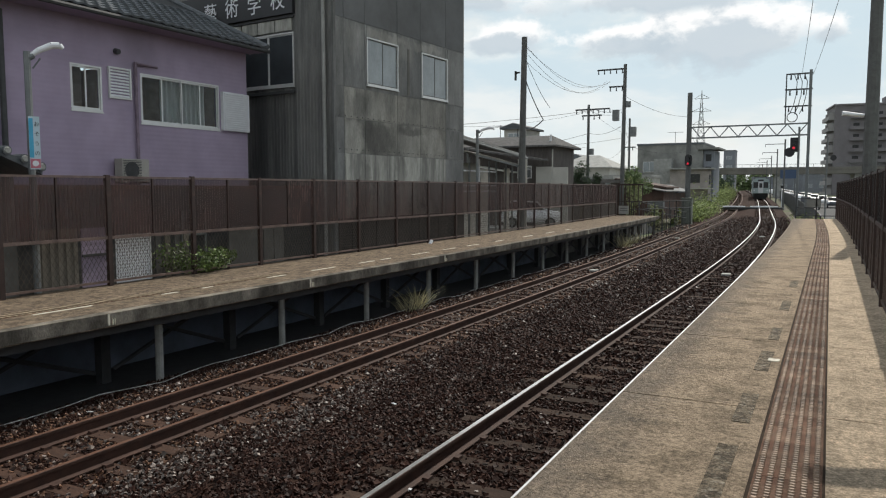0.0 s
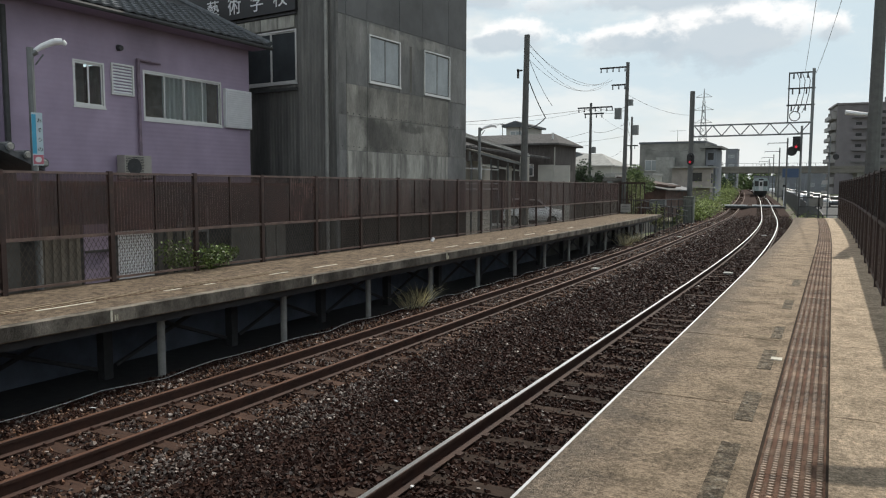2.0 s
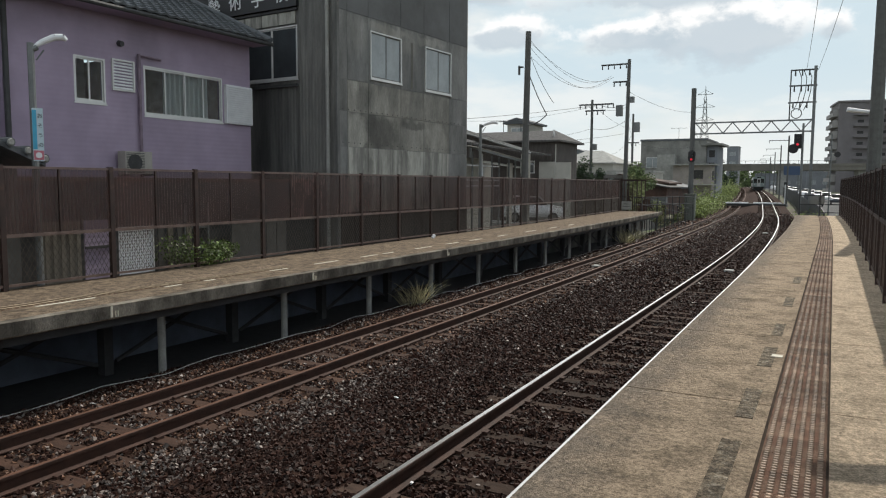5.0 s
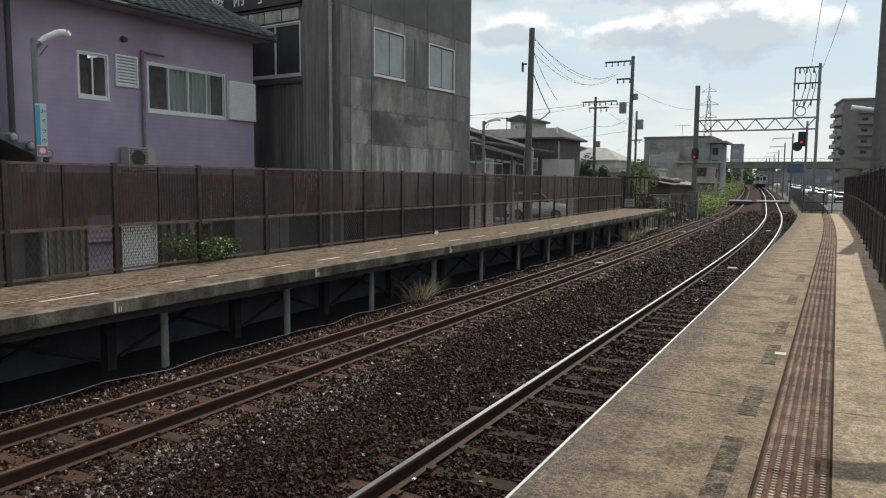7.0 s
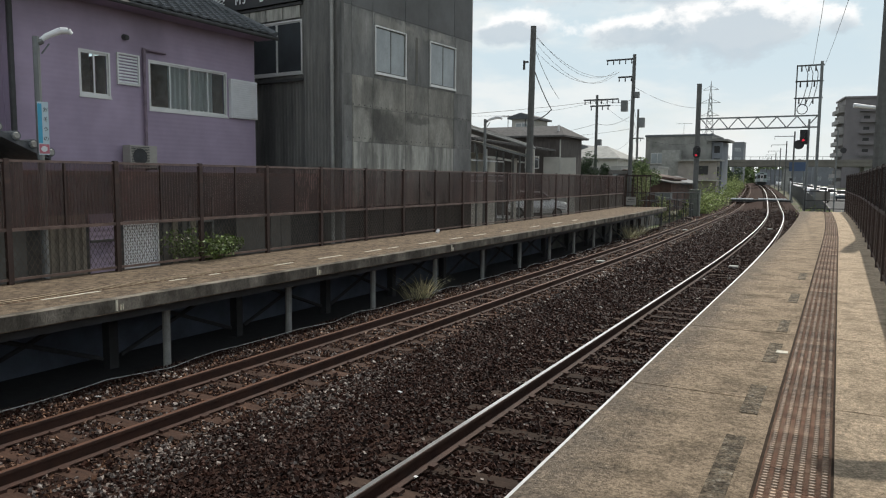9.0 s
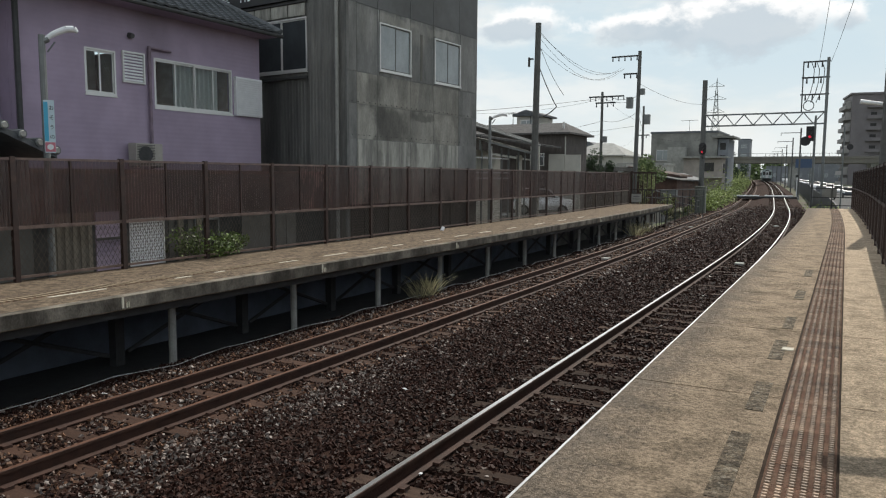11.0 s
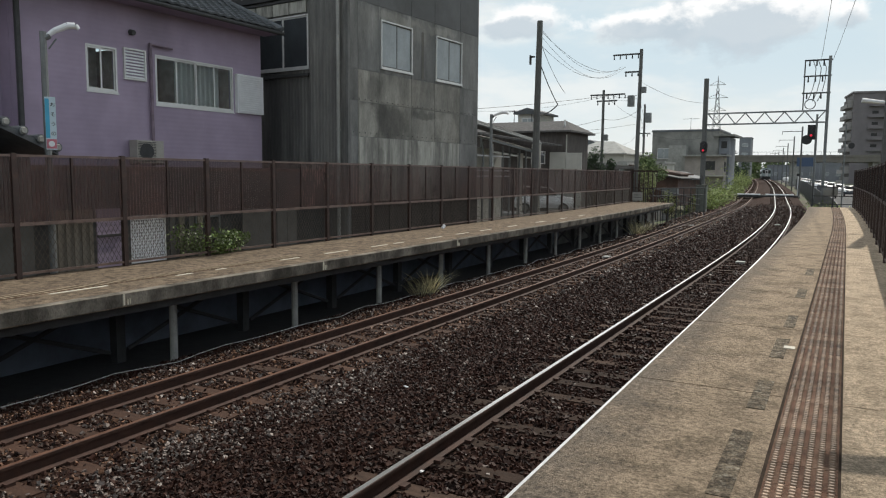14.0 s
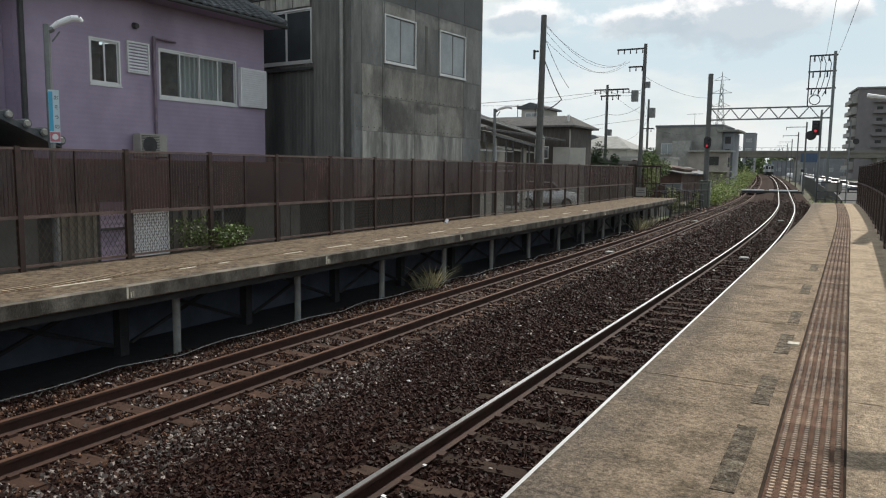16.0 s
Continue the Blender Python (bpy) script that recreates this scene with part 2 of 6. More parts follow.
def add_edge_dirt(m, clean, dirty, colour):
    """Grime trodden and blown along a platform's edge, ragged, thickest at x = dirty and gone at x = clean."""
    n, l = m.node_tree.nodes, m.node_tree.links
    scale_node = n["Principled BSDF"].inputs["Base Color"].links[0].from_node
    tc, sep, wob, add, rg, mx = (n.new(k) for k in ("ShaderNodeTexCoord", "ShaderNodeSeparateXYZ", "ShaderNodeTexNoise", "ShaderNodeMath", "ShaderNodeMapRange", "ShaderNodeMix"))
    wob.inputs["Scale"].default_value, wob.inputs["Detail"].default_value, wob.inputs["Roughness"].default_value = 3.0, 9.0, 0.75
    add.operation, add.inputs[1].default_value = "MULTIPLY_ADD", 1.1
    rg.interpolation_type, mx.data_type = "SMOOTHSTEP", "RGBA"
    rg.inputs["From Min"].default_value, rg.inputs["From Max"].default_value = clean + 0.55, dirty + 0.55
    rg.inputs["To Min"].default_value, rg.inputs["To Max"].default_value = 0.0, 0.8
    mx.inputs["B"].default_value = (*colour, 1)
    l.new(tc.outputs["Object"], sep.inputs[0]), l.new(tc.outputs["Object"], wob.inputs["Vector"])
    l.new(wob.outputs["Fac"], add.inputs[0]), l.new(sep.outputs["X"], add.inputs[2]), l.new(add.outputs[0], rg.inputs["Value"])
    l.new(scale_node.inputs[0].links[0].from_socket, mx.inputs["A"]), l.new(rg.outputs[0], mx.inputs["Factor"])
    l.new(mx.outputs["Result"], scale_node.inputs[0])


add_edge_dirt(CONCRETE, -0.8, -1.35, (0.165, 0.138, 0.112))

ROOF_TILE = material("dark_roof_tile", (0.1, 0.108, 0.116), 0.7, spec=0.35, spread=0.2, per_object=0.2)
FACADE = material("pale_cement_sheet", (0.4, 0.393, 0.35), 0.85, spread=0.25, scale=2.6, fine=30, per_object=0.08, stain=(0.2, 0.198, 0.18), stain_at=0.51, stain_scale=3.2, stain_soft=0.1, stretch=(1, 1, 0.14))
FACADE_MID = material("brownish_cement_sheet", (0.262, 0.252, 0.222), 0.85, spread=0.25, scale=2.2, fine=30, per_object=0.1, stain=(0.17, 0.165, 0.148), stain_at=0.52, stain_scale=1.6, stain_soft=0.1, stretch=(1, 1, 0.35))
FACADE_BLOT = material("sooty_cement_sheet", (0.1, 0.097, 0.088), 0.85, spread=0.12, scale=1.2, fine=30, stain=(0.15, 0.143, 0.125), stain_at=0.58, stain_scale=1.0, stain_soft=0.16)
FACADE_TOP = material("dark_cement_sheet", (0.13, 0.134, 0.138), 0.85, spread=0.1, scale=0.8, fine=30, per_object=0.06, stain=(0.085, 0.087, 0.088), stain_at=0.52, stain_scale=0.6, stain_soft=0.16)
FACADE_DARK = material("grimy_cement_sheet", (0.202, 0.203, 0.196), 0.85, spread=0.22, scale=1.8, fine=30, per_object=0.1, stretch=(1, 1, 0.25), stain=(0.125, 0.126, 0.12), stain_at=0.53, stain_scale=1.6, stain_soft=0.12)
CORRUGATED = material("grimy_corrugated_sheet", (0.2, 0.197, 0.181), 0.75, spread=0.2, scale=1.0, fine=20, stretch=(2, 2, 0.3), stain=(0.07, 0.07, 0.068), stain_at=0.49, stain_scale=0.45, stain_soft=0.12)
SOOT, BLEACHED = (0.1, 0.097, 0.088), (0.36, 0.35, 0.31)
add_stains(FACADE_MID, ((0.85, 4.0, 0.5, 0.62, BLEACHED, 0.8), (5.3, 4.0, 0.7, 0.55, BLEACHED, 0.55), (3.75, 4.0, 0.6, 0.5, BLEACHED, 0.35), (2.1, 4.05, 0.78, 0.56, SOOT, 0.9),
                        (3.8, 4.4, 0.7, 0.17, SOOT, 0.7), (1.15, 5.1, 0.35, 0.45, SOOT, 0.5), (5.9, 4.9, 0.3, 0.6, SOOT, 0.4)))
add_stains(FACADE_DARK, ((2.5, 7.3, 1.1, 0.18, BLEACHED, 0.4), (4.9, 7.3, 0.8, 0.16, BLEACHED, 0.35), (3.5, 7.1, 0.5, 0.4, BLEACHED, 0.25), (1.0, 6.9, 0.4, 0.6, BLEACHED, 0.15)))
add_stains(FACADE, ((1.35, 2.6, 0.25, 0.9, SOOT, 0.5), (3.3, 3.1, 0.3, 0.5, SOOT, 0.45), (4.6, 2.3, 0.5, 0.6, SOOT, 0.4)))
ALU = material("aluminium_frame", (0.62, 0.62, 0.61), 0.45, metal=0.3, spread=0.05, bump=0.0)
WHITE = material("white_paint", (0.72, 0.73, 0.75), 0.6, spread=0.06, bump=0.05)
CURTAIN = material("pale_curtain", (0.72, 0.72, 0.7), 0.9, spread=0.1, scale=8, stretch=(6, 6, 0.5))
ROOM = material("dim_room_wall", (0.4, 0.33, 0.28), 0.9, bump=0.0)
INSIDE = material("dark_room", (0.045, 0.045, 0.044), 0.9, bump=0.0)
BLUE_SIGN = material("blue_sign", (0.06, 0.36, 0.55), 0.5, spread=0.04, bump=0.0)
BLACK_SIGN = material("black_sign", (0.02, 0.02, 0.022), 0.5, spread=0.05, bump=0.0)
RED_LAMP = material("red_signal_lens", (0.8, 0.02, 0.05), 0.3, emit=0.45, bump=0.0, spread=0.0)
TRAIN_STEEL = material("train_steel", (0.55, 0.56, 0.56), 0.4, metal=0.4, spread=0.05, bump=0.0)
TRAIN_WHITE = material("train_white", (0.3, 0.36, 0.355), 0.4, spread=0.05, bump=0.0)
TYRE = material("tyre_rubber", (0.02, 0.02, 0.02), 0.85, bump=0.1)
LEAF = material("leaf_green", (0.26, 0.31, 0.11), 0.65, spread=0.3, island=True, bump=0.0)
LEAF_MID = material("shrub_leaf", (0.095, 0.14, 0.035), 0.5, spread=0.3, island=True, bump=0.0)
DULL_BEIGE = material("dull_beige_sheet", (0.165, 0.147, 0.118), 0.85, spread=0.2, scale=2)
DULL_GREY = material("dull_grey_sheet", (0.085, 0.085, 0.081), 0.85, spread=0.2, scale=2)
# Blue-grey because distance haze is mixed into the wall colour
HAZE_WALL = material("haze_tinted_wall", (0.2, 0.215, 0.235), 0.9, spread=0.15, scale=0.2, fine=2, bump=0.0)
LEAF_DRY = material("dry_grass", (0.42, 0.39, 0.25), 0.75, spread=0.3, island=True, bump=0.0)
LEAF_GARDEN = material("garden_leaf", (0.12, 0.165, 0.06), 0.6, spread=0.3, island=True, bump=0.0)
LEAF_REED = material("reed_leaf", (0.24, 0.27, 0.12), 0.7, spread=0.3, island=True, bump=0.0)
LEAF_DARK = material("dark_leaf", (0.03, 0.055, 0.02), 0.7, spread=0.3, island=True, bump=0.0)
# Paler than FENCE_STEEL: sunlight along the rails is put into their colour
FENCE_RAIL = material("sunlit_fence_rail", (0.14, 0.095, 0.08), 0.45, spread=0.3, scale=4, fine=40, bump=0.1)
UNDER_WALL = material("blue_grey_concrete", (0.14, 0.16, 0.2), 0.9, spread=0.3, scale=1.2)
DARK_ROOF = material("sooty_roof", (0.12, 0.116, 0.113), 0.95, spec=0.1, spread=0.25)
SLEEPER_DARK = material("dark_sleeper_wood", (0.046, 0.029, 0.021), 0.95, spread=0.4, scale=3, fine=50, per_object=0.4, stretch=(1, 5, 1), spec=0.2)
BARK = material("bark", (0.09, 0.07, 0.05), 0.9)
PALE_WALL = material("pale_render", (0.42, 0.41, 0.37), 0.85, spread=0.12, scale=1.0)
GREY_WALL = material("grey_render", (0.23, 0.23, 0.212), 0.85, spread=0.18, scale=0.8, stain=(0.16, 0.16, 0.148), stain_scale=0.5)
BROWN_WALL = material("brown_boards", (0.085, 0.074, 0.068), 0.85, spread=0.3, scale=2, stretch=(3, 3, 0.6))
# Tile colour greyed to carry the haze over the far block
APARTMENT_WALL = material("hazed_apartment_tile", (0.175, 0.163, 0.168), 0.8, spread=0.12, scale=0.3, fine=4)
APARTMENT_RAIL = material("apartment_balcony", (0.3, 0.29, 0.28), 0.8, spread=0.1, scale=0.3, fine=4)
GIRDER = material("bridge_girder", (0.16, 0.15, 0.13), 0.8, spread=0.15, scale=0.4, fine=3)
GREEN_STEEL = material("grey_green_steel", (0.15, 0.165, 0.14), 0.6, spread=0.2, bump=0.1)
RUST_SHEET = material("rusty_sheet", (0.085, 0.047, 0.034), 0.85, spread=0.45, scale=2, fine=30, stain=(0.05, 0.036, 0.03), stain_scale=1.0)
BASE_BOARD = material("dark_base_board", (0.04, 0.033, 0.03), 0.85, spread=0.3, scale=2, fine=30, per_object=0.3, stretch=(2, 2, 0.3))


def glass_material(name, tint, rough=0.05):
    m = bpy.data.materials.new(name)
    m.use_nodes = True
    b = m.node_tree.nodes["Principled BSDF"]
    b.inputs["Base Color"].default_value, b.inputs["Roughness"].default_value = (*tint, 1), rough
    b.inputs["Transmission Weight"].default_value, b.inputs["IOR"].default_value = 1.0, 1.22
    return m


DARK_PANE = material("dark_window_pane", (0.05, 0.056, 0.062), 0.12, spread=0.15, scale=1.5, bump=0.0)
SIGN_PALE = material("pale_blue_sign", (0.5, 0.62, 0.68), 0.5, spread=0.04, bump=0.0)
GLASS = glass_material("window_glass", (0.85, 0.9, 0.9))
FROSTED = material("frosted_glass", (0.29, 0.32, 0.33), 0.25, spread=0.12, scale=1.5, fine=25, bump=0.1)


# ---- plan ----
# x across the line, y along it, z up; the near platform's top is z = 0
NEAR, LEFT = -2.85, -7.75          # centre lines of the two tracks
NEAR_TOP, LEFT_TOP = -1.115, -1.44   # rail tops
EDGE, FENCE = -1.315, 0.64           # near platform
LEFT_EDGE, LEFT_FENCE, LEFT_FLOOR = -9.17, -11.85, -0.30
LOT = -1.0                          # yards and street beside the line


def bend(y):
    """How far the line has swung to the side at y."""
    if y < 20:
        return 0.0
    if y < 70:
        return -0.0008 * (y - 20) ** 2
    return -2.0 - 0.08 * (y - 70) - 0.000085 * (y - 70) ** 2


def swing(y):
    """Heading of the line at y, degrees for pose()'s rz."""
    return math.degrees(math.atan(0.0016 * (min(max(y, 20), 70) - 20) + 0.00017 * max(y - 70, 0)))


def rise(y):
    s = min(max((y - 70) / 55, 0), 1)
    return 0.6 * s * s * (3 - 2 * s) + 0.0065 * min(max(y - 125, 0), 175)


def closing(y):
    """How far the left track has moved towards the other one at y."""
    s = min(max((y - 40) / 60, 0), 1)
    return 1.3 * s * s * (3 - 2 * s)


# ---- mesh tools ----
def box(bm, x0, x1, y0, y1, z0, z1, m=None):
    v = [bm.verts.new(p) for p in ((x0, y0, z0), (x1, y0, z0), (x1, y1, z0), (x0, y1, z0), (x0, y0, z1), (x1, y0, z1), (x1, y1, z1), (x0, y1, z1))]
    for f in ((3, 2, 1, 0), (4, 5, 6, 7), (0, 1, 5, 4), (1, 2, 6, 5), (2, 3, 7, 6), (3, 0, 4, 7)):
        bm.faces.new([v[i] for i in f])
    if m:
        bmesh.ops.transform(bm, matrix=m, verts=v)
    return v


def tube(bm, a, b, r0, r1=None, n=8):
    a, b = Vector(a), Vector(b)
    r1 = r0 if r1 is None else r1
    q = (b - a).to_track_quat("Z", "Y").to_matrix()
    rings = []
    for c, r in ((a, r0), (b, r1)):
        rings.append([bm.verts.new(c + q @ Vector((r * math.cos(k * math.tau / n), r * math.sin(k * math.tau / n), 0))) for k in range(n)])
    for k in range(n):
        bm.faces.new((rings[0][k], rings[0][(k + 1) % n], rings[1][(k + 1) % n], rings[1][k]))
    bm.faces.new(rings[0][::-1]), bm.faces.new(rings[1])


def pipe(bm, points, r, n=6):
    for a, b in zip(points, points[1:]):
        tube(bm, a, b, r, r, n)


def sweep(bm, profile, ys, x0, z0, closed=True, aside=None):
    """A profile of (x, z) drawn along the bent line."""
    rows = [[bm.verts.new((x0 + bend(y) + (aside(y) if aside else 0) + px, y, z0 + rise(y) + pz)) for px, pz in profile] for y in ys]
    k = len(profile)
    for a, b in zip(rows, rows[1:]):
        for i in range(k if closed else k - 1):
            bm.faces.new((a[i], a[(i + 1) % k], b[(i + 1) % k], b[i]))
    if closed:
        bm.faces.new(rows[0][::-1]), bm.faces.new(rows[-1])


def prism(bm, outline, y0, y1):
    """An outline of (x, z) drawn from y0 to y1."""
    a = [bm.verts.new((x, y0, z)) for x, z in outline]
    b = [bm.verts.new((x, y1, z)) for x, z in outline]
    k = len(outline)
    for i in range(k):
        bm.faces.new((a[i], a[(i + 1) % k], b[(i + 1) % k], b[i]))
    bm.faces.new(a[::-1]), bm.faces.new(b)


def mesh_of(name, bm, mat, smooth=False):
    bmesh.ops.recalc_face_normals(bm, faces=bm.faces)
    me = bpy.data.meshes.new(name)
    bm.to_mesh(me)
    bm.free()
    me.materials.append(mat)
    if smooth:
        for p in me.polygons:
            p.use_smooth = True
    return me


def part(name, bm, mat, parent, label="", at=None, smooth=False):
    ob = new(name, mesh_of(name, bm, mat, smooth) if isinstance(bm, bmesh.types.BMesh) else bm)
    ob.parent = parent
    if at is not None:
        ob.matrix_basis = at
    return tagged(ob, label)


def thing(name, label, category, m=None, group="", kind=""):
    ob = new(name)
    ob.empty_display_size = 0.2
    if m is not None:
        ob.matrix_basis = m
    return tagged(ob, label, category, group, kind)


def structure(name, bm, mat, label, category, kind="structure", smooth=False):
    return tagged(new(name, mesh_of(name, bm, mat, smooth)), label, category, kind=kind)


def boxes(*dims):
    bm = bmesh.new()
    for d in dims:
        box(bm, *d)
    return bm


def tubes(*dims):
    bm = bmesh.new()
    for d in dims:
        tube(bm, *d)
    return bm


def steps(a, b, d):
    n = max(1, round((b - a) / d))
    return [a + (b - a) * i / n for i in range(n + 1)]


# ---- ground and line ----
def build_ground():
    bm = bmesh.new()
    xs = [-3000, -400, -60, -30, -12.2, -9.9, 0.9, 12, 60, 400, 3000]
    ys = [-400, -60, -15, 0, 20, 40, 60, 70, 80, 90, 100, 110, 125, 180, 260, 400, 1000, 4500]
    rows = [[bm.verts.new((x + (bend(min(y, 400)) if abs(x) < 100 else 0), y, -1.95 + rise(y))) for x in xs] for y in ys]
    for a, b in zip(rows, rows[1:]):
        for i in range(len(xs) - 1):
            bm.faces.new((a[i], a[i + 1], b[i + 1], b[i]))
    structure("ground", bm, EARTH, "brown earth with patches of weeds beside the line", "ground")
    bm = bmesh.new()
    box(bm, -70, -12.15, -25, 58, -1.94, LOT)
    structure("pavement_yard", bm, YARD, "stained grey concrete yard and lane behind the fence", "pavement")


def bed(x, y):
    """Height of the ballast across the line, before the rise."""
    keys = ((-10.6, -1.93), (-9.75, -1.67), (-9.2, -1.63), (-6.3, -1.635), (-5.4, -1.54), (-4.5, -1.315), (-0.9, -1.315))
    z = keys[-1][1]
    for (xa, za), (xb, zb) in zip(keys, keys[1:]):
        if x <= xb:
            k = min(max((x - xa) / (xb - xa), 0), 1)
            z = za + (zb - za) * k
            break
    return z


def build_ballast():
    bm = bmesh.new()
    xs = [-10.6, -9.75, -9.2, -8.4, -7.2, -6.3, -5.9, -5.4, -5, -4.5, -3.4, -2.3, -1.6, -0.9]
    ys = steps(-6, 60, 0.7) + steps(62, 420, 4)
    rows = []
    for y in ys:
        rows.append([bm.verts.new((x + bend(y), y, bed(x, y) + rise(y) + 0.02 * noise.noise((x * 2, y * 2, 0)))) for x in xs])
    for a, b in zip(rows, rows[1:]):
        for i in range(len(xs) - 1):
            bm.faces.new((a[i], a[i + 1], b[i + 1], b[i]))
    structure("ballast_bed", bm, BALLAST, "dark brown ballast bed under both tracks", "ballast", smooth=True)


def build_stones():
    """Loose stones, thick near the station and thinner with distance."""
    rng = np.random.default_rng(7)
    bm = bmesh.new()
    bmesh.ops.create_cube(bm, size=1.5)
    bmesh.ops.triangulate(bm, faces=bm.faces)
    base = np.array([v.co[:] for v in bm.verts])
    faces = np.array([[v.index for v in f.verts] for f in bm.faces])
    bm.free()
    spots = []
    for y0, y1, density, size in ((1.5, 11, 760, 0.024), (11, 20, 400, 0.029), (20, 34, 150, 0.038), (34, 60, 75, 0.044), (60, 110, 30, 0.058), (110, 230, 12, 0.09)):
        count = int((y1 - y0) * 8.6 * density)
        xy = rng.uniform((-9.75, y0), (-1.15, y1), (count, 2))
        spots += [(x, y, size) for x, y in xy]
    pale, dark, rust = [], [], []
    for x, y, size in spots:
        skip = False
        top = bed(x, y)
        for c, t in ((NEAR, NEAR_TOP), (LEFT, LEFT_TOP)):
            if abs(abs(x - c) - 0.566) < 0.085:
                skip = True
            if abs(x - c) < 1.08:
                along = (y / 0.65) % 1.0
                if 0.02 < along < 0.36 and rng.random() < ((0.8 if noise.noise((x * 1.1, y * 1.1, 9)) > 0.0 else 0.2) if c == NEAR else 0.88):
                    skip = True
        if skip:
            continue
        chance = 0.85 - 0.055 * y if -7.0 < x < -5.7 and y < 11 else (0.3 if x < -6.3 else 0.04)
        if -9.3 < x < -6.6 and rng.random() < 0.3:
            rust.append((x + bend(y), y, top + rng.uniform(-0.01, 0.022), size))
            continue
        (pale if rng.random() < chance * (0.25 + noise.noise((x * 1.3, y * 0.7, 3)) + 0.4) else dark).append((x + bend(y), y, top + rng.uniform(-0.01, 0.022), size))
    for name, rows, mat, label in (("ballast_stones", dark, STONE, "dark brown crushed ballast stones between the rails"),
                                   ("pale_ballast_stones", pale, STONE_PALE, "pale grey crushed stones scattered over the ballast"),
                                   ("rusty_ballast_stones", rust, STONE_RUST, "rust-stained crushed stones around the far track")):
        rows = np.array(rows)
        n = len(rows)
        a = rng.normal(size=(n, 4))
        a /= np.linalg.norm(a, axis=1)[:, None]
        w, x, y, z = a.T
        turn = np.stack([1 - 2 * (y * y + z * z), 2 * (x * y - z * w), 2 * (x * z + y * w), 2 * (x * y + z * w), 1 - 2 * (x * x + z * z),
                         2 * (y * z - x * w), 2 * (x * z - y * w), 2 * (y * z + x * w), 1 - 2 * (x * x + y * y)], 1).reshape(n, 3, 3)
        shape = rng.uniform(0.55, 1.35, (n, 1, 3)) * rng.uniform(0.55, 1.25, (n, 1, 1))
        lump = base[None] * rng.uniform(0.45, 1.3, (n, len(base), 1)) * shape * rows[:, 3][:, None, None]
        pts = np.einsum("nij,nkj->nki", turn, lump) + rows[:, None, :3]
        idx = faces[None] + (np.arange(n) * len(base))[:, None, None]
        me = bpy.data.meshes.new(name)
        me.vertices.add(n * len(base))
        me.vertices.foreach_set("co", pts.reshape(-1))
        me.loops.add(n * len(faces) * 3)
        me.loops.foreach_set("vertex_index", idx.reshape(-1).astype(np.int32))
        me.polygons.add(n * len(faces))
        me.polygons.foreach_set("loop_start", np.arange(0, n * len(faces) * 3, 3, dtype=np.int32))
        me.polygons.foreach_set("use_smooth", np.zeros(n * len(faces), dtype=bool))
        me.update(calc_edges=True)
        me.materials.append(mat)
        tagged(new(name, me), label, "ballast", kind="stuff")


def build_track(name, centre, top, head_mat, label):
    track = thing(name, label, "railway track", pose(0, 0, 0))
    aside = closing if centre == LEFT else None
    ys = steps(-6, 20, 13) + steps(22, 70, 2.4) + steps(75, 125, 5) + steps(140, 420, 20)
    web = [(-0.067, -0.17), (0.067, -0.17), (0.067, -0.158), (0.012, -0.14), (0.012, -0.045), (0.032, -0.035), (0.0325, -0.004), (0.027, 0.0),
           (-0.027, 0.0), (-0.0325, -0.004), (-0.032, -0.035), (-0.012, -0.045), (-0.012, -0.14), (-0.067, -0.158)]
    head = [(-0.026, -0.003), (0.026, -0.003), (0.024, 0.0016), (-0.024, 0.0016)]
    for side in (-0.566, 0.566):
        bm = bmesh.new()
        sweep(bm, web, ys, centre + side, top, aside=aside)
        r = part("rail", bm, RAIL_SIDE, track, "rusty brown steel rail")
        bm = bmesh.new()
        sweep(bm, head, ys, centre + side, top, aside=aside)
        part("rail_head", bm, head_mat, r)
    bm = bmesh.new()
    box(bm, -1.05, 1.05, -0.105, 0.105, -0.14, 0.0)
    bmesh.ops.bevel(bm, geom=list(bm.edges), offset=0.012, segments=1)
    sleeper = mesh_of("sleeper", bm, SLEEPER_DARK if centre == NEAR else SLEEPER)
    bm = bmesh.new()
    box(bm, -0.035, 0.035, -0.05, 0.05, 0.0, 0.035)
    clip = mesh_of("rail_clip", bm, RAIL_SIDE)
    rng = random.Random(5)
    far = bmesh.new()
    i = -6
    while i * 0.65 < 300:
        y = i * 0.65 + 0.12
        m = pose(centre + bend(y) + (aside(y) if aside else 0), y, top - (0.178 if centre == NEAR else 0.172) + rise(y) + rng.uniform(-0.012, 0.004), 0, 0, swing(y) + rng.uniform(-1.6, 1.6))
        if y < 60:
            s = part("sleeper", sleeper, None, track, at=m)
            if 2 < y < 22:
                for k in (-0.656, -0.476, 0.476, 0.656):
                    part("rail_clip", clip, None, s, at=pose(k, 0, 0))
        else:
            box(far, -1.05, 1.05, -0.105, 0.105, -0.14, 0.0, m)
        i += 1
    tagged(part("distant_sleeper", far, SLEEPER, track, "rows of distant brown sleepers"), kind="stuff")


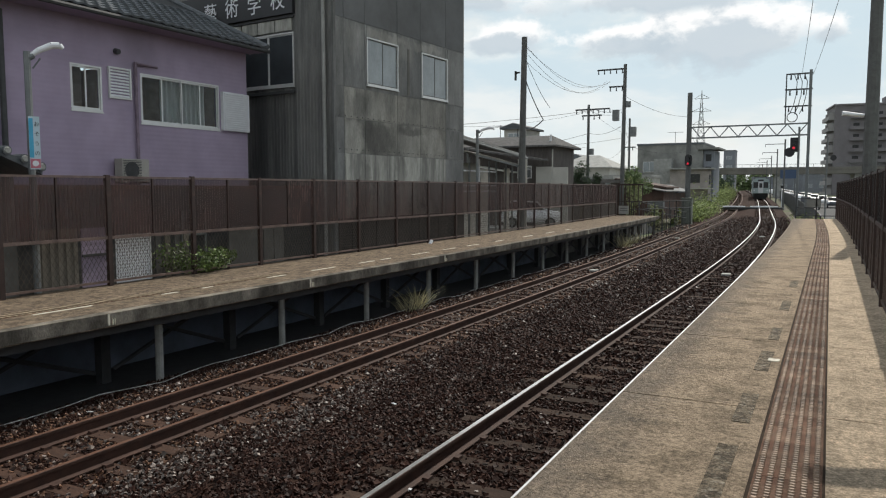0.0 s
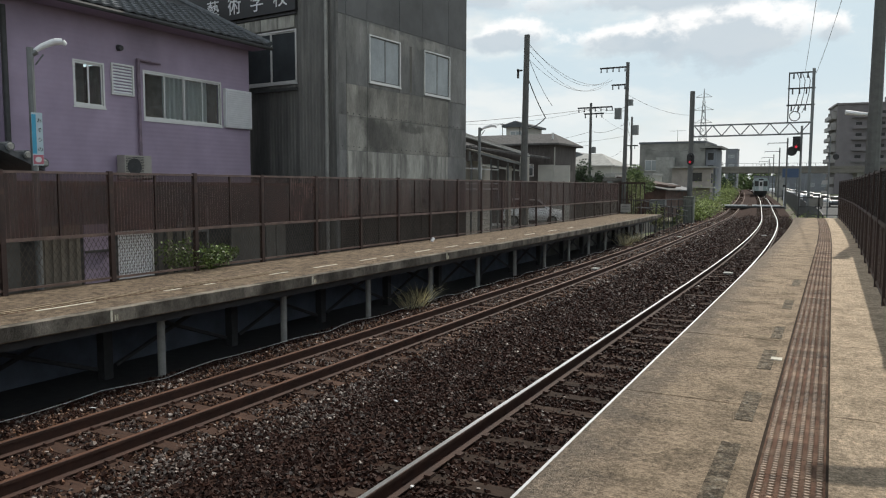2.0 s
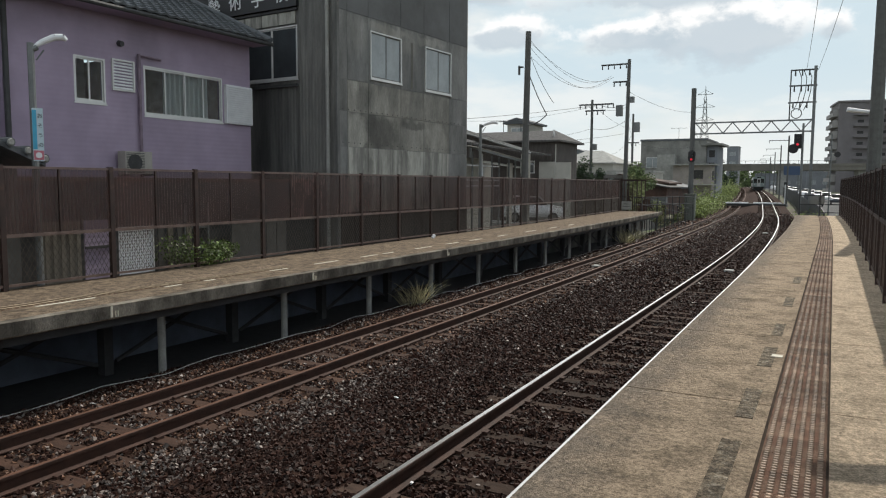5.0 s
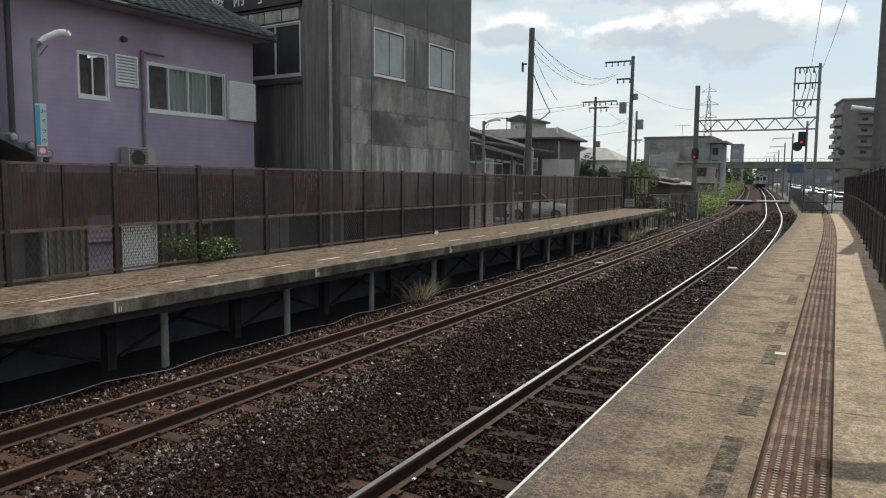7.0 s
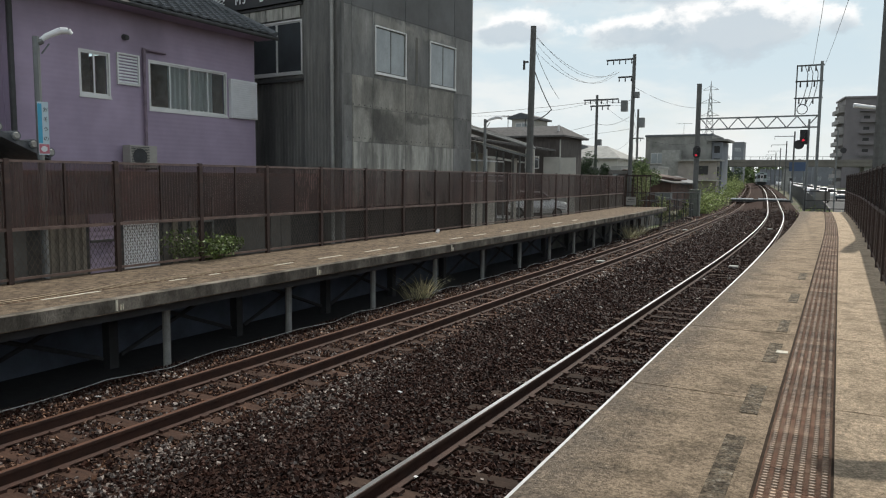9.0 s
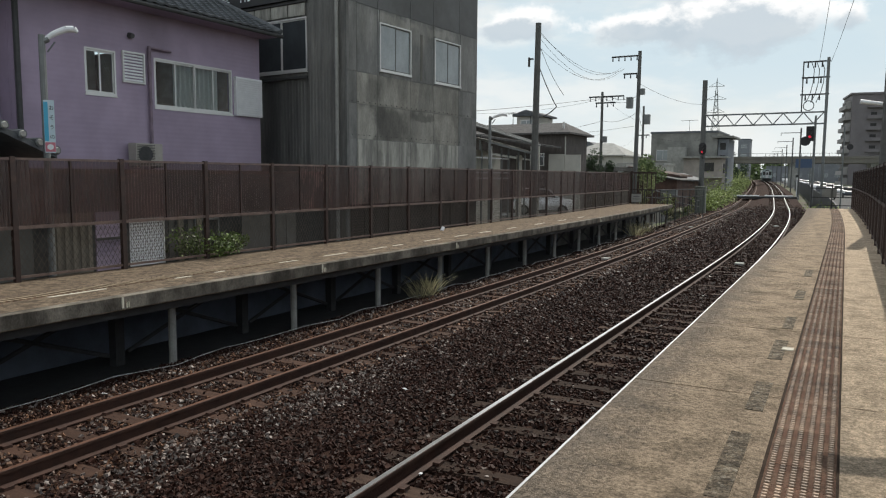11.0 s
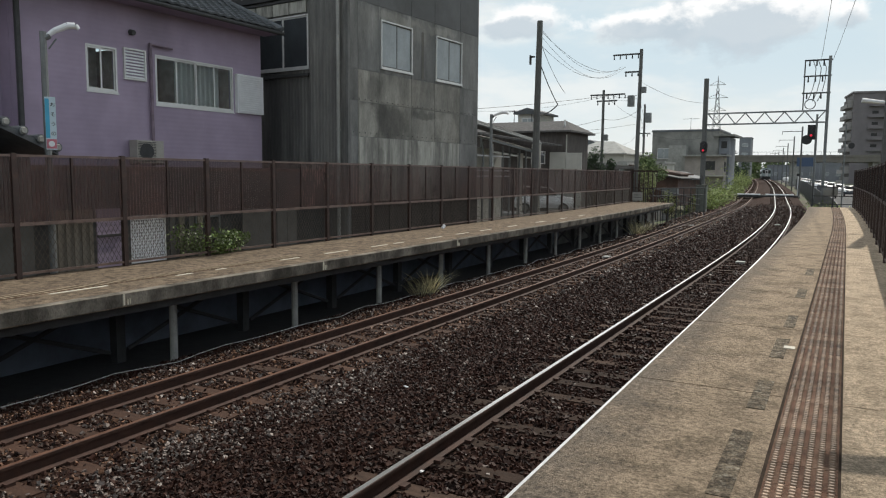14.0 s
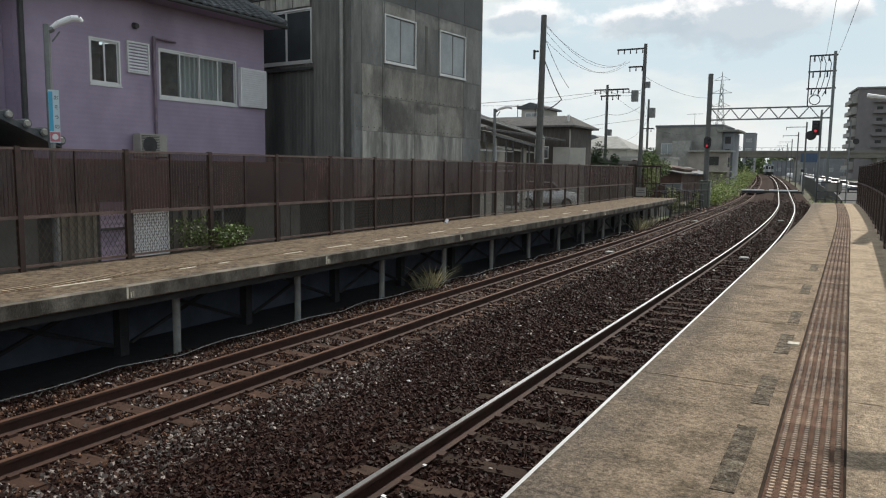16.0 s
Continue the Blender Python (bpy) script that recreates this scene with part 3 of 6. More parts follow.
def build_small_track_things():
    bm = bmesh.new()
    pts = []
    for k in range(70):
        y = 1.0 + k * 0.55
        pts.append((-9.5 + bend(y) + 0.05 * math.sin(y * 1.7) + 0.03 * math.sin(y * 4.1), y, -1.585 + 0.025 * math.sin(y * 2.9)))
    pipe(bm, pts, 0.0065, 5)
    tagged(new("trackside_cable", mesh_of("trackside_cable", bm, ALU)), "thin pale cable lying along the ballast edge", "cable")
    bm = bmesh.new()
    box(bm, -0.13, 0.13, -0.2, 0.2, 0.0, 0.05)
    bmesh.ops.bevel(bm, geom=list(bm.edges), offset=0.02, segments=1)
    paper = boxes((-0.03, 0.036, -0.018, 0.02, 0.0, 0.004), (0.0, 0.05, -0.006, 0.03, 0.01, 0.013), (0.012, 0.018, 0.0, 0.012, 0.0, 0.012))
    scrap = new("paper_scrap", mesh_of("paper_scrap", paper, WHITE))
    tagged(scrap, "torn white paper scrap lying on the ballast", "litter", "paper scraps")
    for k, (x, y) in enumerate(((-3.38, 5.65), (-3.62, 6.1), (-3.3, 4.9), (-5.2, 8.4), (-9.0, 6.5))):
        m = pose(x + bend(y), y, bed(x, y) + 0.035, 8 * (k % 3), 6, 50 * k)
        if k:
            copy_thing(scrap, m)
        else:
            scrap.matrix_basis = m
    beacon = new("track_beacon", mesh_of("track_beacon", bm, CONCRETE_GREY))
    tagged(beacon, "pale flat signal beacon lying between the rails", "track beacon", "beacons in the tracks")
    spots = ((LEFT, 26.9, LEFT_TOP), (LEFT, 46.8, LEFT_TOP), (NEAR, 24.9, NEAR_TOP), (NEAR, 45.4, NEAR_TOP))
    for k, (c, y, z) in enumerate(spots):
        m = pose(c + bend(y) + (closing(y) if c == LEFT else 0), y, z - 0.165, 0, 0, swing(y))
        if k:
            copy_thing(beacon, m)
        else:
            beacon.matrix_basis = m


# ---- platforms ----
def build_near_platform():
    bm = bmesh.new()
    ys = steps(-6, 20, 13) + steps(22, 40.6, 2)
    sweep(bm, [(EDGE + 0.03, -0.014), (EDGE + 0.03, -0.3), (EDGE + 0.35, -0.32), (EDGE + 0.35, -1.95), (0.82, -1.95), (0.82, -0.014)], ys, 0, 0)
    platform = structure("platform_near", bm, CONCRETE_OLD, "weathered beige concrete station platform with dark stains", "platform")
    rng = random.Random(3)
    y = -2.0
    slab = 0
    while y < 40.4:
        length = min(2.45, 40.5 - y)
        for xa, xb, mat in ((EDGE, -0.322, CONCRETE), (0.034, 0.80, CONCRETE_PALE)):
            bm = bmesh.new()
            a, b = y + 0.006, y + length - 0.006
            pa, pb = bend(a), bend(b)
            v = [bm.verts.new(p) for p in ((xa + pa, a, -0.02), (xb + pa, a, -0.02), (xb + pb, b, -0.02), (xa + pb, b, -0.02),
                                           (xa + pa, a, 0), (xb + pa, a, 0), (xb + pb, b, 0), (xa + pb, b, 0))]
            for f in ((4, 5, 6, 7), (0, 1, 5, 4), (1, 2, 6, 5), (2, 3, 7, 6), (3, 0, 4, 7), (3, 2, 1, 0)):
                bm.faces.new([v[i] for i in f])
            part("paving_slab", bm, mat, platform)
        y += length
    # dark repair patches beside the tactile strip
    for y0, y1, xa, xb in ((3.5, 4.5, -0.53, -0.42), (4.98, 5.72, -0.515, -0.405), (6.5, 7.3, -0.51, -0.4), (7.9, 8.6, -0.5, -0.4), (9.9, 10.7, -0.51, -0.4), (12.3, 13.2, -0.51, -0.4)):
        part("repair_patch", boxes((xa, xb, y0, y1, -0.01, 0.004)), PATCH, platform, "dark rough repair patch")
    bm = bmesh.new()
    box(bm, -0.43, -0.34, 6.9, 7.0, 0, 0.006)
    part("white_mark", bm, WHITE_LINE, platform, "small white paint mark")
    for xa, xb in ((-0.3215, -0.305), (0.021, 0.0335)):
        bm = bmesh.new()
        sweep(bm, [(xa, -0.004), (xb, -0.004), (xb, 0.001), (xa, 0.001)], ys, 0, 0)
        part("joint_strip", bm, JOINT, platform, "dark filled joint")
    # tactile strip
    bm = bmesh.new()
    box(bm, -0.162, 0.162, -0.149, 0.149, -0.03, 0.0)
    for i in range(6):
        for j in range(8):
            cx, cy = -0.135 + i * 0.054, -0.1305 + j * 0.0373
            base_v = [bm.verts.new((cx + 0.0195 * math.cos(k * math.pi / 3), cy + 0.0145 * math.sin(k * math.pi / 3), 0.0)) for k in range(6)]
            top_v = [bm.verts.new((cx + 0.0145 * math.cos(k * math.pi / 3), cy + 0.009 * math.sin(k * math.pi / 3), 0.007)) for k in range(6)]
            bm.faces.new(top_v).material_index = 1
            for k in range(6):
                bm.faces.new((base_v[k], base_v[(k + 1) % 6], top_v[(k + 1) % 6], top_v[k])).material_index = 1
    block = mesh_of("tactile_block", bm, TACTILE)
    block.materials.append(TACTILE_DOME)
    for k in range(int((40.2 + 1.5) / 0.302)):
        y = -1.5 + k * 0.302
        part("tactile_block", block, None, platform, at=pose(-0.142 + bend(y), y, 0.003, 0, 0, swing(y)))


def build_left_platform():
    top = LEFT_FLOOR
    ys = steps(-6, 20, 13) + steps(22, 49, 3)
    bm = bmesh.new()
    sweep(bm, [(LEFT_EDGE, top), (LEFT_EDGE - 0.02, top - 0.2), (LEFT_EDGE - 0.5, top - 0.24), (-12.0, top - 0.24), (-12.0, top)], ys, 0, 0)
    platform = structure("platform_far", bm, CONCRETE_OLD, "old stained concrete platform raised on pillars", "platform")
    bm = bmesh.new()
    sweep(bm, [(LEFT_EDGE + 0.004, top + 0.004), (LEFT_EDGE - 0.012, top - 0.185), (LEFT_EDGE - 0.06, top - 0.185), (LEFT_EDGE - 0.06, top - 0.02), (LEFT_EDGE - 0.2, top - 0.02), (LEFT_EDGE - 0.2, top + 0.004)], ys, 0, 0)
    part("edge_coping", bm, COPING, platform, "grey streaked concrete coping")
    bm = bmesh.new()
    sweep(bm, [(-9.42, top - 0.24), (-9.42, top - 0.36), (-9.55, top - 0.36), (-9.55, top - 0.24)], ys, 0, 0)
    part("edge_beam", bm, DARK_STEEL, platform, "dark steel edge beam")
    for k in range(16):
        y = -0.87 + k * 3.08
        bm = bmesh.new()
        tube(bm, (0, 0, -1.95), (0, 0, top - 0.42), 0.066, 0.066, 10)
        tube(bm, (0, 0, top - 0.43), (0, 0, top - 0.36), 0.1, 0.1, 10)
        box(bm, -1.9, 0.1, -0.06, 0.06, top - 0.36, top - 0.24)
        part("pillar", bm, CONCRETE_GREY, platform, "grey pillar", at=pose(-9.78 + bend(y), y, 0))
        bm = bmesh.new()
        tube(bm, (-11.2, y + 0.2, -1.7), (-11.2, y + 2.9, -0.7), 0.04, 0.04, 5)
        tube(bm, (-11.2, y + 0.2, -0.7), (-11.2, y + 2.9, -1.7), 0.04, 0.04, 5)
        box(bm, -11.3, -11.12, y - 0.09, y + 0.09, -1.95, top - 0.24)
        part("cross_brace", bm, DARK_STEEL, platform, "dark crossed bracing")
    bm = bmesh.new()
    sweep(bm, [(-12.0, top - 0.24), (-12.0, -1.95), (-12.13, -1.95), (-12.13, top - 0.24)], ys, 0, 0)
    part("retaining_wall", bm, UNDER_WALL, platform, "dark retaining wall under the platform")
    # dark slab added over the earth, standing in for shade under the platform
    bm = bmesh.new()
    sweep(bm, [(-12.0, -1.9), (-12.0, -1.96), (-9.9, -1.96), (-9.9, -1.9)], ys, 0, 0)
    part("under_floor", bm, DARK_STEEL, platform)
    # worn tactile strip and white dashes
    bm = bmesh.new()
    box(bm, -0.149, 0.149, -0.149, 0.149, -0.02, 0.0)
    for j in range(3):
        for v in box(bm, -0.14, 0.14, -0.125 + j * 0.1, -0.083 + j * 0.1, 0, 0.012):
            for f in v.link_faces:
                f.material_index = 1
    block = mesh_of("tactile_block", bm, TACTILE)
    block.materials.append(TACTILE_BAR)
    for k in range(34):
        y = 2.0 + k * 0.302
        part("tactile_block", block, None, platform, at=pose(-10.27, y, top + 0.004))
    for y, length in ((1.5, 1), (3.8, 1), (6.4, 0.95), (8.7, 0.35), (9.6, 0.25), (11.35, 0.57), (12.8, 0.85), (14.6, 0.7), (15.6, 0.5), (17.2, 0.9), (19, 0.8),
                      (20.6, 0.9), (22.8, 0.8), (25.4, 1), (28, 1), (30.6, 0.8)):
        bm = bmesh.new()
        box(bm, -0.03, 0.03, 0, length, 0, 0.004)
        part("white_dash", bm, WHITE_LINE, platform, at=pose(-10.05 + bend(y), y, top, 0, 0, swing(y)))
    bm = boxes((0, 0.02, 0, 0.04, -0.2, 0.0), (0, 0.02, 0.1, 0.115, -0.2, -0.09), (0, 0.02, 0.15, 0.165, -0.2, -0.09))
    mark = mesh_of("edge_mark", bm, WHITE_LINE)
    for y in (6.95, 11.6, 17.4, 31.0):
        part("edge_mark", mark, None, platform, "white painted distance mark", at=pose(LEFT_EDGE + bend(y) - 0.002, y, top - 0.005) @ Matrix.Diagonal((1, 0.75, 0.8, 1)))
    tagged(new("paper_cup", mesh_of("paper_cup", tubes(((-11.5, 20.8, top), (-11.5, 20.92, top + 0.09), 0.05, 0.06, 8)), WHITE)), "small white cup lying on the platform", "litter")


# ---- fences ----
SCREEN = material("brown_screen_sheet", (0.064, 0.031, 0.0245), 0.46, spec=0.6, spread=0.3, scale=1.6, fine=14, bump=0.1, per_object=0.2, alpha=0.75, stretch=(1, 1, 0.5))
# The backlit fence's shaded face, with its shade put into the colour
SCREEN_SHADED = material("shaded_screen_sheet", (0.023, 0.018, 0.0165), 0.6, spec=0.3, spread=0.2, scale=1.2, fine=14, bump=0.1, per_object=0.1)
WIRE = material("mesh_wire", (0.075, 0.06, 0.047), 0.6, bump=0.0)


def fence_meshes(bay, height, low, lower_mesh):
    bm = bmesh.new()
    box(bm, -0.04, 0.04, -0.043, 0.043, 0, height + 0.02)
    bmesh.ops.bevel(bm, geom=list(bm.edges), offset=0.006, segments=1)
    post = mesh_of("post", bm, FENCE_STEEL)
    half = bay / 2
    bm = bmesh.new()
    n = 56
    rows = []
    for i in range(n + 1):
        y = 0.02 + (half - 0.04) * i / n
        x = 0.008 * (1 if (i // 2) % 2 else -1)
        rows.append([bm.verts.new((x, y, low + 0.02)), bm.verts.new((x, y, height - 0.03))])
    for a, b in zip(rows, rows[1:]):
        bm.faces.new((a[0], b[0], b[1], a[1]))
    panel = mesh_of("screen_panel", bm, SCREEN if lower_mesh else SCREEN_SHADED)
    rail_mat = FENCE_RAIL if lower_mesh else FENCE_STEEL
    rails = [(name, mesh_of(name, boxes((-t, t, 0.03, bay - 0.03, za, zb)), rail_mat)) for name, t, za, zb in
             (("top_rail", 0.022, height - 0.04, height), ("middle_rail", 0.03, low - 0.03, low + 0.025), ("bottom_rail", 0.022, 0.06, 0.1))]
    stile = mesh_of("stile", boxes((-0.02, 0.02, half - 0.018, half + 0.018, low + 0.026 if lower_mesh else 0.101, height - 0.041)), FENCE_STEEL)
    bm = bmesh.new()
    z0, z1 = 0.1, low - 0.02
    if lower_mesh:
        pitch = 0.095
        rise_, k = z1 - z0, -int((z1 - z0) * 0.6 / pitch) - 1
        while k * pitch < bay:
            for sign in (1, -1):
                ya = k * pitch
                yb = ya + rise_ * 0.6
                za, zb = (z0, z1) if sign > 0 else (z1, z0)
                t0, t1 = max(0.0, (0.03 - ya) / (yb - ya)), min(1.0, (bay - 0.03 - ya) / (yb - ya))
                if t1 - t0 > 0.02:
                    tube(bm, (0, ya + (yb - ya) * t0, za + (zb - za) * t0), (0, ya + (yb - ya) * t1, za + (zb - za) * t1), 0.0048, 0.0048, 3)
            k += 1
    else:
        y = 0.1
        while y < bay - 0.05:
            box(bm, -0.008, 0.008, y, y + 0.06, z0, z1)
            y += 0.11
    infill = mesh_of("wire_mesh" if lower_mesh else "slat_panel", bm, WIRE if lower_mesh else FENCE_STEEL)
    return post, panel, rails, stile, infill


def build_fence(name, x0, floor, ys, height, low, lower_mesh, label):
    fence = thing(name, label, "fence")
    bay = ys[1] - ys[0]
    post, panel, rails, stile, infill = fence_meshes(bay, height, low, lower_mesh)
    for k, y in enumerate(ys):
        a, b = x0 + bend(y), x0 + bend(y + bay)
        m = pose(a, y, floor, 0, 0, math.degrees(math.atan2(a - b, bay)))
        part("post", post, None, fence, at=m)
        if k == len(ys) - 1:
            break
        for rail_name, rail in rails:
            part(rail_name, rail, None, fence, at=m)
        part("stile", stile, None, fence, at=m)
        for s in (0, bay / 2):
            part("screen_panel", panel, None, fence, at=m @ pose(0, s, 0))
        part("wire_mesh" if lower_mesh else "slat_panel", infill, None, fence, at=m)
    return fence


# ---- windows and house ----
def window(parent, m, w, h, panes, frosted=False, inside=True, frame_mat=None, pane_mat=None, sash_mat=None):
    """A sliding window in the plane x = 0, looking along +x, its lower corner at the origin, w along y."""
    frame_mat = frame_mat or ALU
    bm = boxes((-0.06, 0.05, 0, w, 0, 0.05), (-0.06, 0.04, 0, w, h - 0.04, h), (-0.06, 0.04, 0, 0.04, 0.05, h - 0.04), (-0.06, 0.04, w - 0.04, w, 0.05, h - 0.04))
    win = part("window", bm, frame_mat, parent, at=m)
    part("sill", boxes((0.0, 0.06, -0.02, w + 0.02, -0.03, 0.0)), frame_mat, win)
    step = (w - 0.08) / panes
    for k in range(panes):
        a, b = 0.04 + k * step, 0.04 + (k + 1) * step
        x = -0.005 if k % 2 else 0.02
        sash = part("sash", boxes((x - 0.02, x, a - 0.012, a + 0.028, 0.05, h - 0.04), (x - 0.02, x, b - 0.028, b + 0.012, 0.05, h - 0.04),
                                  (x - 0.02, x, a + 0.028, b - 0.028, 0.05, 0.09), (x - 0.02, x, a + 0.028, b - 0.028, h - 0.08, h - 0.04)), sash_mat or frame_mat, win)
        part("pane", boxes((x - 0.013, x - 0.007, a + 0.028, b - 0.028, 0.09, h - 0.08)), pane_mat or (FROSTED if frosted else GLASS), win)
    if inside:
        part("room", boxes((-0.9, -0.88, -0.1, w + 0.1, -0.1, h + 0.1), (-0.88, -0.1, -0.12, -0.1, 0, h), (-0.88, -0.1, w + 0.1, w + 0.12, 0, h)), ROOM, win, "dim brown room behind the glass")
    return win


def wall_with_holes(bm, y0, y1, z0, z1, t, holes):
    """A wall in the plane x = 0 (its thickness behind), with openings (ya, yb, za, zb) right through it."""
    ycut = sorted({y0, y1, *[v for h in holes for v in h[:2]]})
    zcut = sorted({z0, z1, *[v for h in holes for v in h[2:]]})
    for a, b in zip(ycut, ycut[1:]):
        for c, d in zip(zcut, zcut[1:]):
            if not any(h[0] <= a and b <= h[1] and h[2] <= c and d <= h[3] for h in holes):
                box(bm, -t, 0, a, b, c, d)
    bmesh.ops.remove_doubles(bm, verts=bm.verts, dist=1e-5)
    same = {}
    for f in list(bm.faces):
        key = tuple(sorted(v.index for v in f.verts))
        same.setdefault(key, []).append(f)
    doomed = [f for fs in same.values() if len(fs) > 1 for f in fs]
    bmesh.ops.delete(bm, geom=doomed, context="FACES")


def build_house():
    m = pose(-15.5 + 0.0218 * 9.25, 9.25, LOT, 0, 0, -1.25)
    house = thing("house", "two-storey mauve stucco house with dark tiled roof", "house", m)
    L, top = 7.13, 6.45          # local: y along the wall, z from the yard
    w1, w2 = (1.6, 2.4, 4.3, 5.35), (3.47, 6.05, 4.13, 5.36)
    bm = bmesh.new()
    wall_with_holes(bm, 0, L, 0, top, 0.18, [w1, w2])
    part("wall", bm, MAUVE, house)
    part("wall", boxes((-8.5, -0.19, L - 0.18, L, 0, top)), MAUVE, house)
    part("wall", boxes((-8.5, -0.19, 0, 0.18, 0, top)), MAUVE, house)
    part("wall", boxes((-8.5, -0.55, -7.0, -0.01, 0, top)), MAUVE, house, "mauve side wing wall")
    window(house, pose(-0.04, w1[0], w1[2]), w1[1] - w1[0], w1[3] - w1[2], 2)
    window(house, pose(-0.04, w2[0], w2[2]), w2[1] - w2[0], w2[3] - w2[2], 4)
    bm = bmesh.new()
    k = 0.0
    pts = []
    while k < 1.5:
        pts.append((-0.22 + 0.03 * math.sin(k * 40), k))
        k += 0.02
    for (xa, ya), (xb, yb) in zip(pts, pts[1:]):
        v = [bm.verts.new(p) for p in ((xa, 4.22 + ya, 4.2), (xb, 4.22 + yb, 4.2), (xb, 4.22 + yb, 5.3), (xa, 4.22 + ya, 5.3))]
        bm.faces.new(v)
    bmesh.ops.solidify(bm, geom=list(bm.faces), thickness=0.004)
    part("curtain", bm, CURTAIN, house, "pale grey pleated curtain")
    # shutter box and louvred vent
    box_ = part("shutter_box", boxes((0.01, 0.12, 6.1, 7.1, 4.13, 5.2)), WHITE, house, "white louvred shutter box")
    bm = bmesh.new()
    for k in range(17):
        box(bm, 0.12, 0.15, 6.13, 7.07, 4.17 + k * 0.06, 4.2 + k * 0.06)
    part("louvre", bm, WHITE, box_)
    vent = part("vent_louvre", boxes((0.0, 0.05, 2.56, 2.6, 4.66, 5.4), (0.0, 0.05, 3.14, 3.18, 4.66, 5.4), (0.0, 0.05, 2.6, 3.14, 4.66, 4.7), (0, 0.05, 2.6, 3.14, 5.36, 5.4)), ALU, house, "white louvred bathroom window")
    for k in range(9):
        part("slat", boxes((-0.006, 0.004, 2.6, 3.14, 0, 0.066)), WHITE, vent, at=pose(0.03, 0, 4.71 + k * 0.073, 0, -38, 0))
    part("downpipe", tubes(((0.06, 3.3, 2.6), (0.06, 3.3, 5.6), 0.04, 0.04, 8), ((0.06, 3.3, 5.57), (0.06, 3.95, 5.55), 0.03, 0.03, 6)), material("mauve_pipe", (0.2, 0.15, 0.19), 0.6), house)
    part("downpipe", tubes(((0.05, 0.05, 0), (0.05, 0.05, 6.2), 0.06, 0.06, 8)), DARK_STEEL, house)
    part("vent_cap", tubes(((0.0, 2.8, 5.78), (0.12, 2.8, 5.76), 0.075, 0.06, 10)), DARK_STEEL, house)
    # roof: eaves board, then rows of tiles
    slope = 0.46
    bm = bmesh.new()
    prism(bm, [(0.62, 6.42), (0.66, 6.5), (-4.4, 6.5 + 5.06 * slope), (-9.4, 6.5), (-9.4, 6.42), (-4.4, 6.42 + 5.0 * slope - 0.1)], -7.5, L + 0.2)
    roof = part("roof", bm, DARK_STEEL, house, "dark roof with eaves board")
    part("soffit", boxes((0.0, 0.6, -7.4, L + 0.15, 6.40, 6.44)), MAUVE, house)
    bm = bmesh.new()
    wave = [(0.3 * k / 6, 0.016 * math.cos(k / 6 * math.tau)) for k in range(7)]
    lower = [[bm.verts.new((x, y, z + dz)) for y, z in wave] for x, dz in ((0.02, 0.03), (-0.30, 0.03))]
    under = [[bm.verts.new((x, y, z - 0.022)) for y, z in wave] for x in (0.02, -0.30)]
    for k in range(6):
        bm.faces.new((lower[0][k], lower[0][k + 1], lower[1][k + 1], lower[1][k]))
        bm.faces.new((under[0][k], under[0][k + 1], lower[0][k + 1], lower[0][k]))
    bm.faces.new((under[0][0], lower[0][0], lower[1][0], under[1][0]))
    bm.faces.new((under[0][6], lower[0][6], lower[1][6], under[1][6]))
    tile = mesh_of("roof_tile", bm, ROOF_TILE)
    tilt = math.degrees(math.atan(slope))
    for r in range(11):
        for c in range(25):
            part("roof_tile", tile, None, roof, at=pose(0.7 - r * 0.25, -0.3 + c * 0.3 + 0.15 * (r % 2), 6.53 + r * 0.25 * slope, 0, tilt - 9, 0))
    bm = bmesh.new()
    tube(bm, (0.66, L + 0.2, 6.56), (-4.4, L + 0.2, 6.56 + 5.06 * slope), 0.08, 0.08, 8)
    part("ridge_tile", bm, ROOF_TILE, roof)
    part("gutter", tubes(((0.72, -7.4, 6.42), (0.72, L + 0.2, 6.42), 0.055, 0.055, 8)), DARK_STEEL, house)
    # air conditioner
    ac = thing("air_conditioner", "beige outdoor air conditioner unit on a wall bracket", "air conditioner", m @ pose(0.02, 2.6, 2.56))
    part("casing", boxes((0.06, 0.34, 0, 0.76, 0.12, 0.66)), material("beige_casing", (0.36, 0.34, 0.3), 0.6, spread=0.06), ac)
    bm = bmesh.new()
    for k in range(13):
        box(bm, 0.343, 0.352, 0.03, 0.53, 0.15 + k * 0.038, 0.165 + k * 0.038)
    part("grille", bm, DARK_STEEL, ac)
    part("fan", tubes(((0.335, 0.27, 0.39), (0.343, 0.27, 0.39), 0.2, 0.2, 20)), DARK_STEEL, ac)
    part("bracket", boxes((0.0, 0.4, 0.05, 0.1, 0.08, 0.12), (0.0, 0.4, 0.7, 0.75, 0.08, 0.12)), GREY_STEEL, ac)


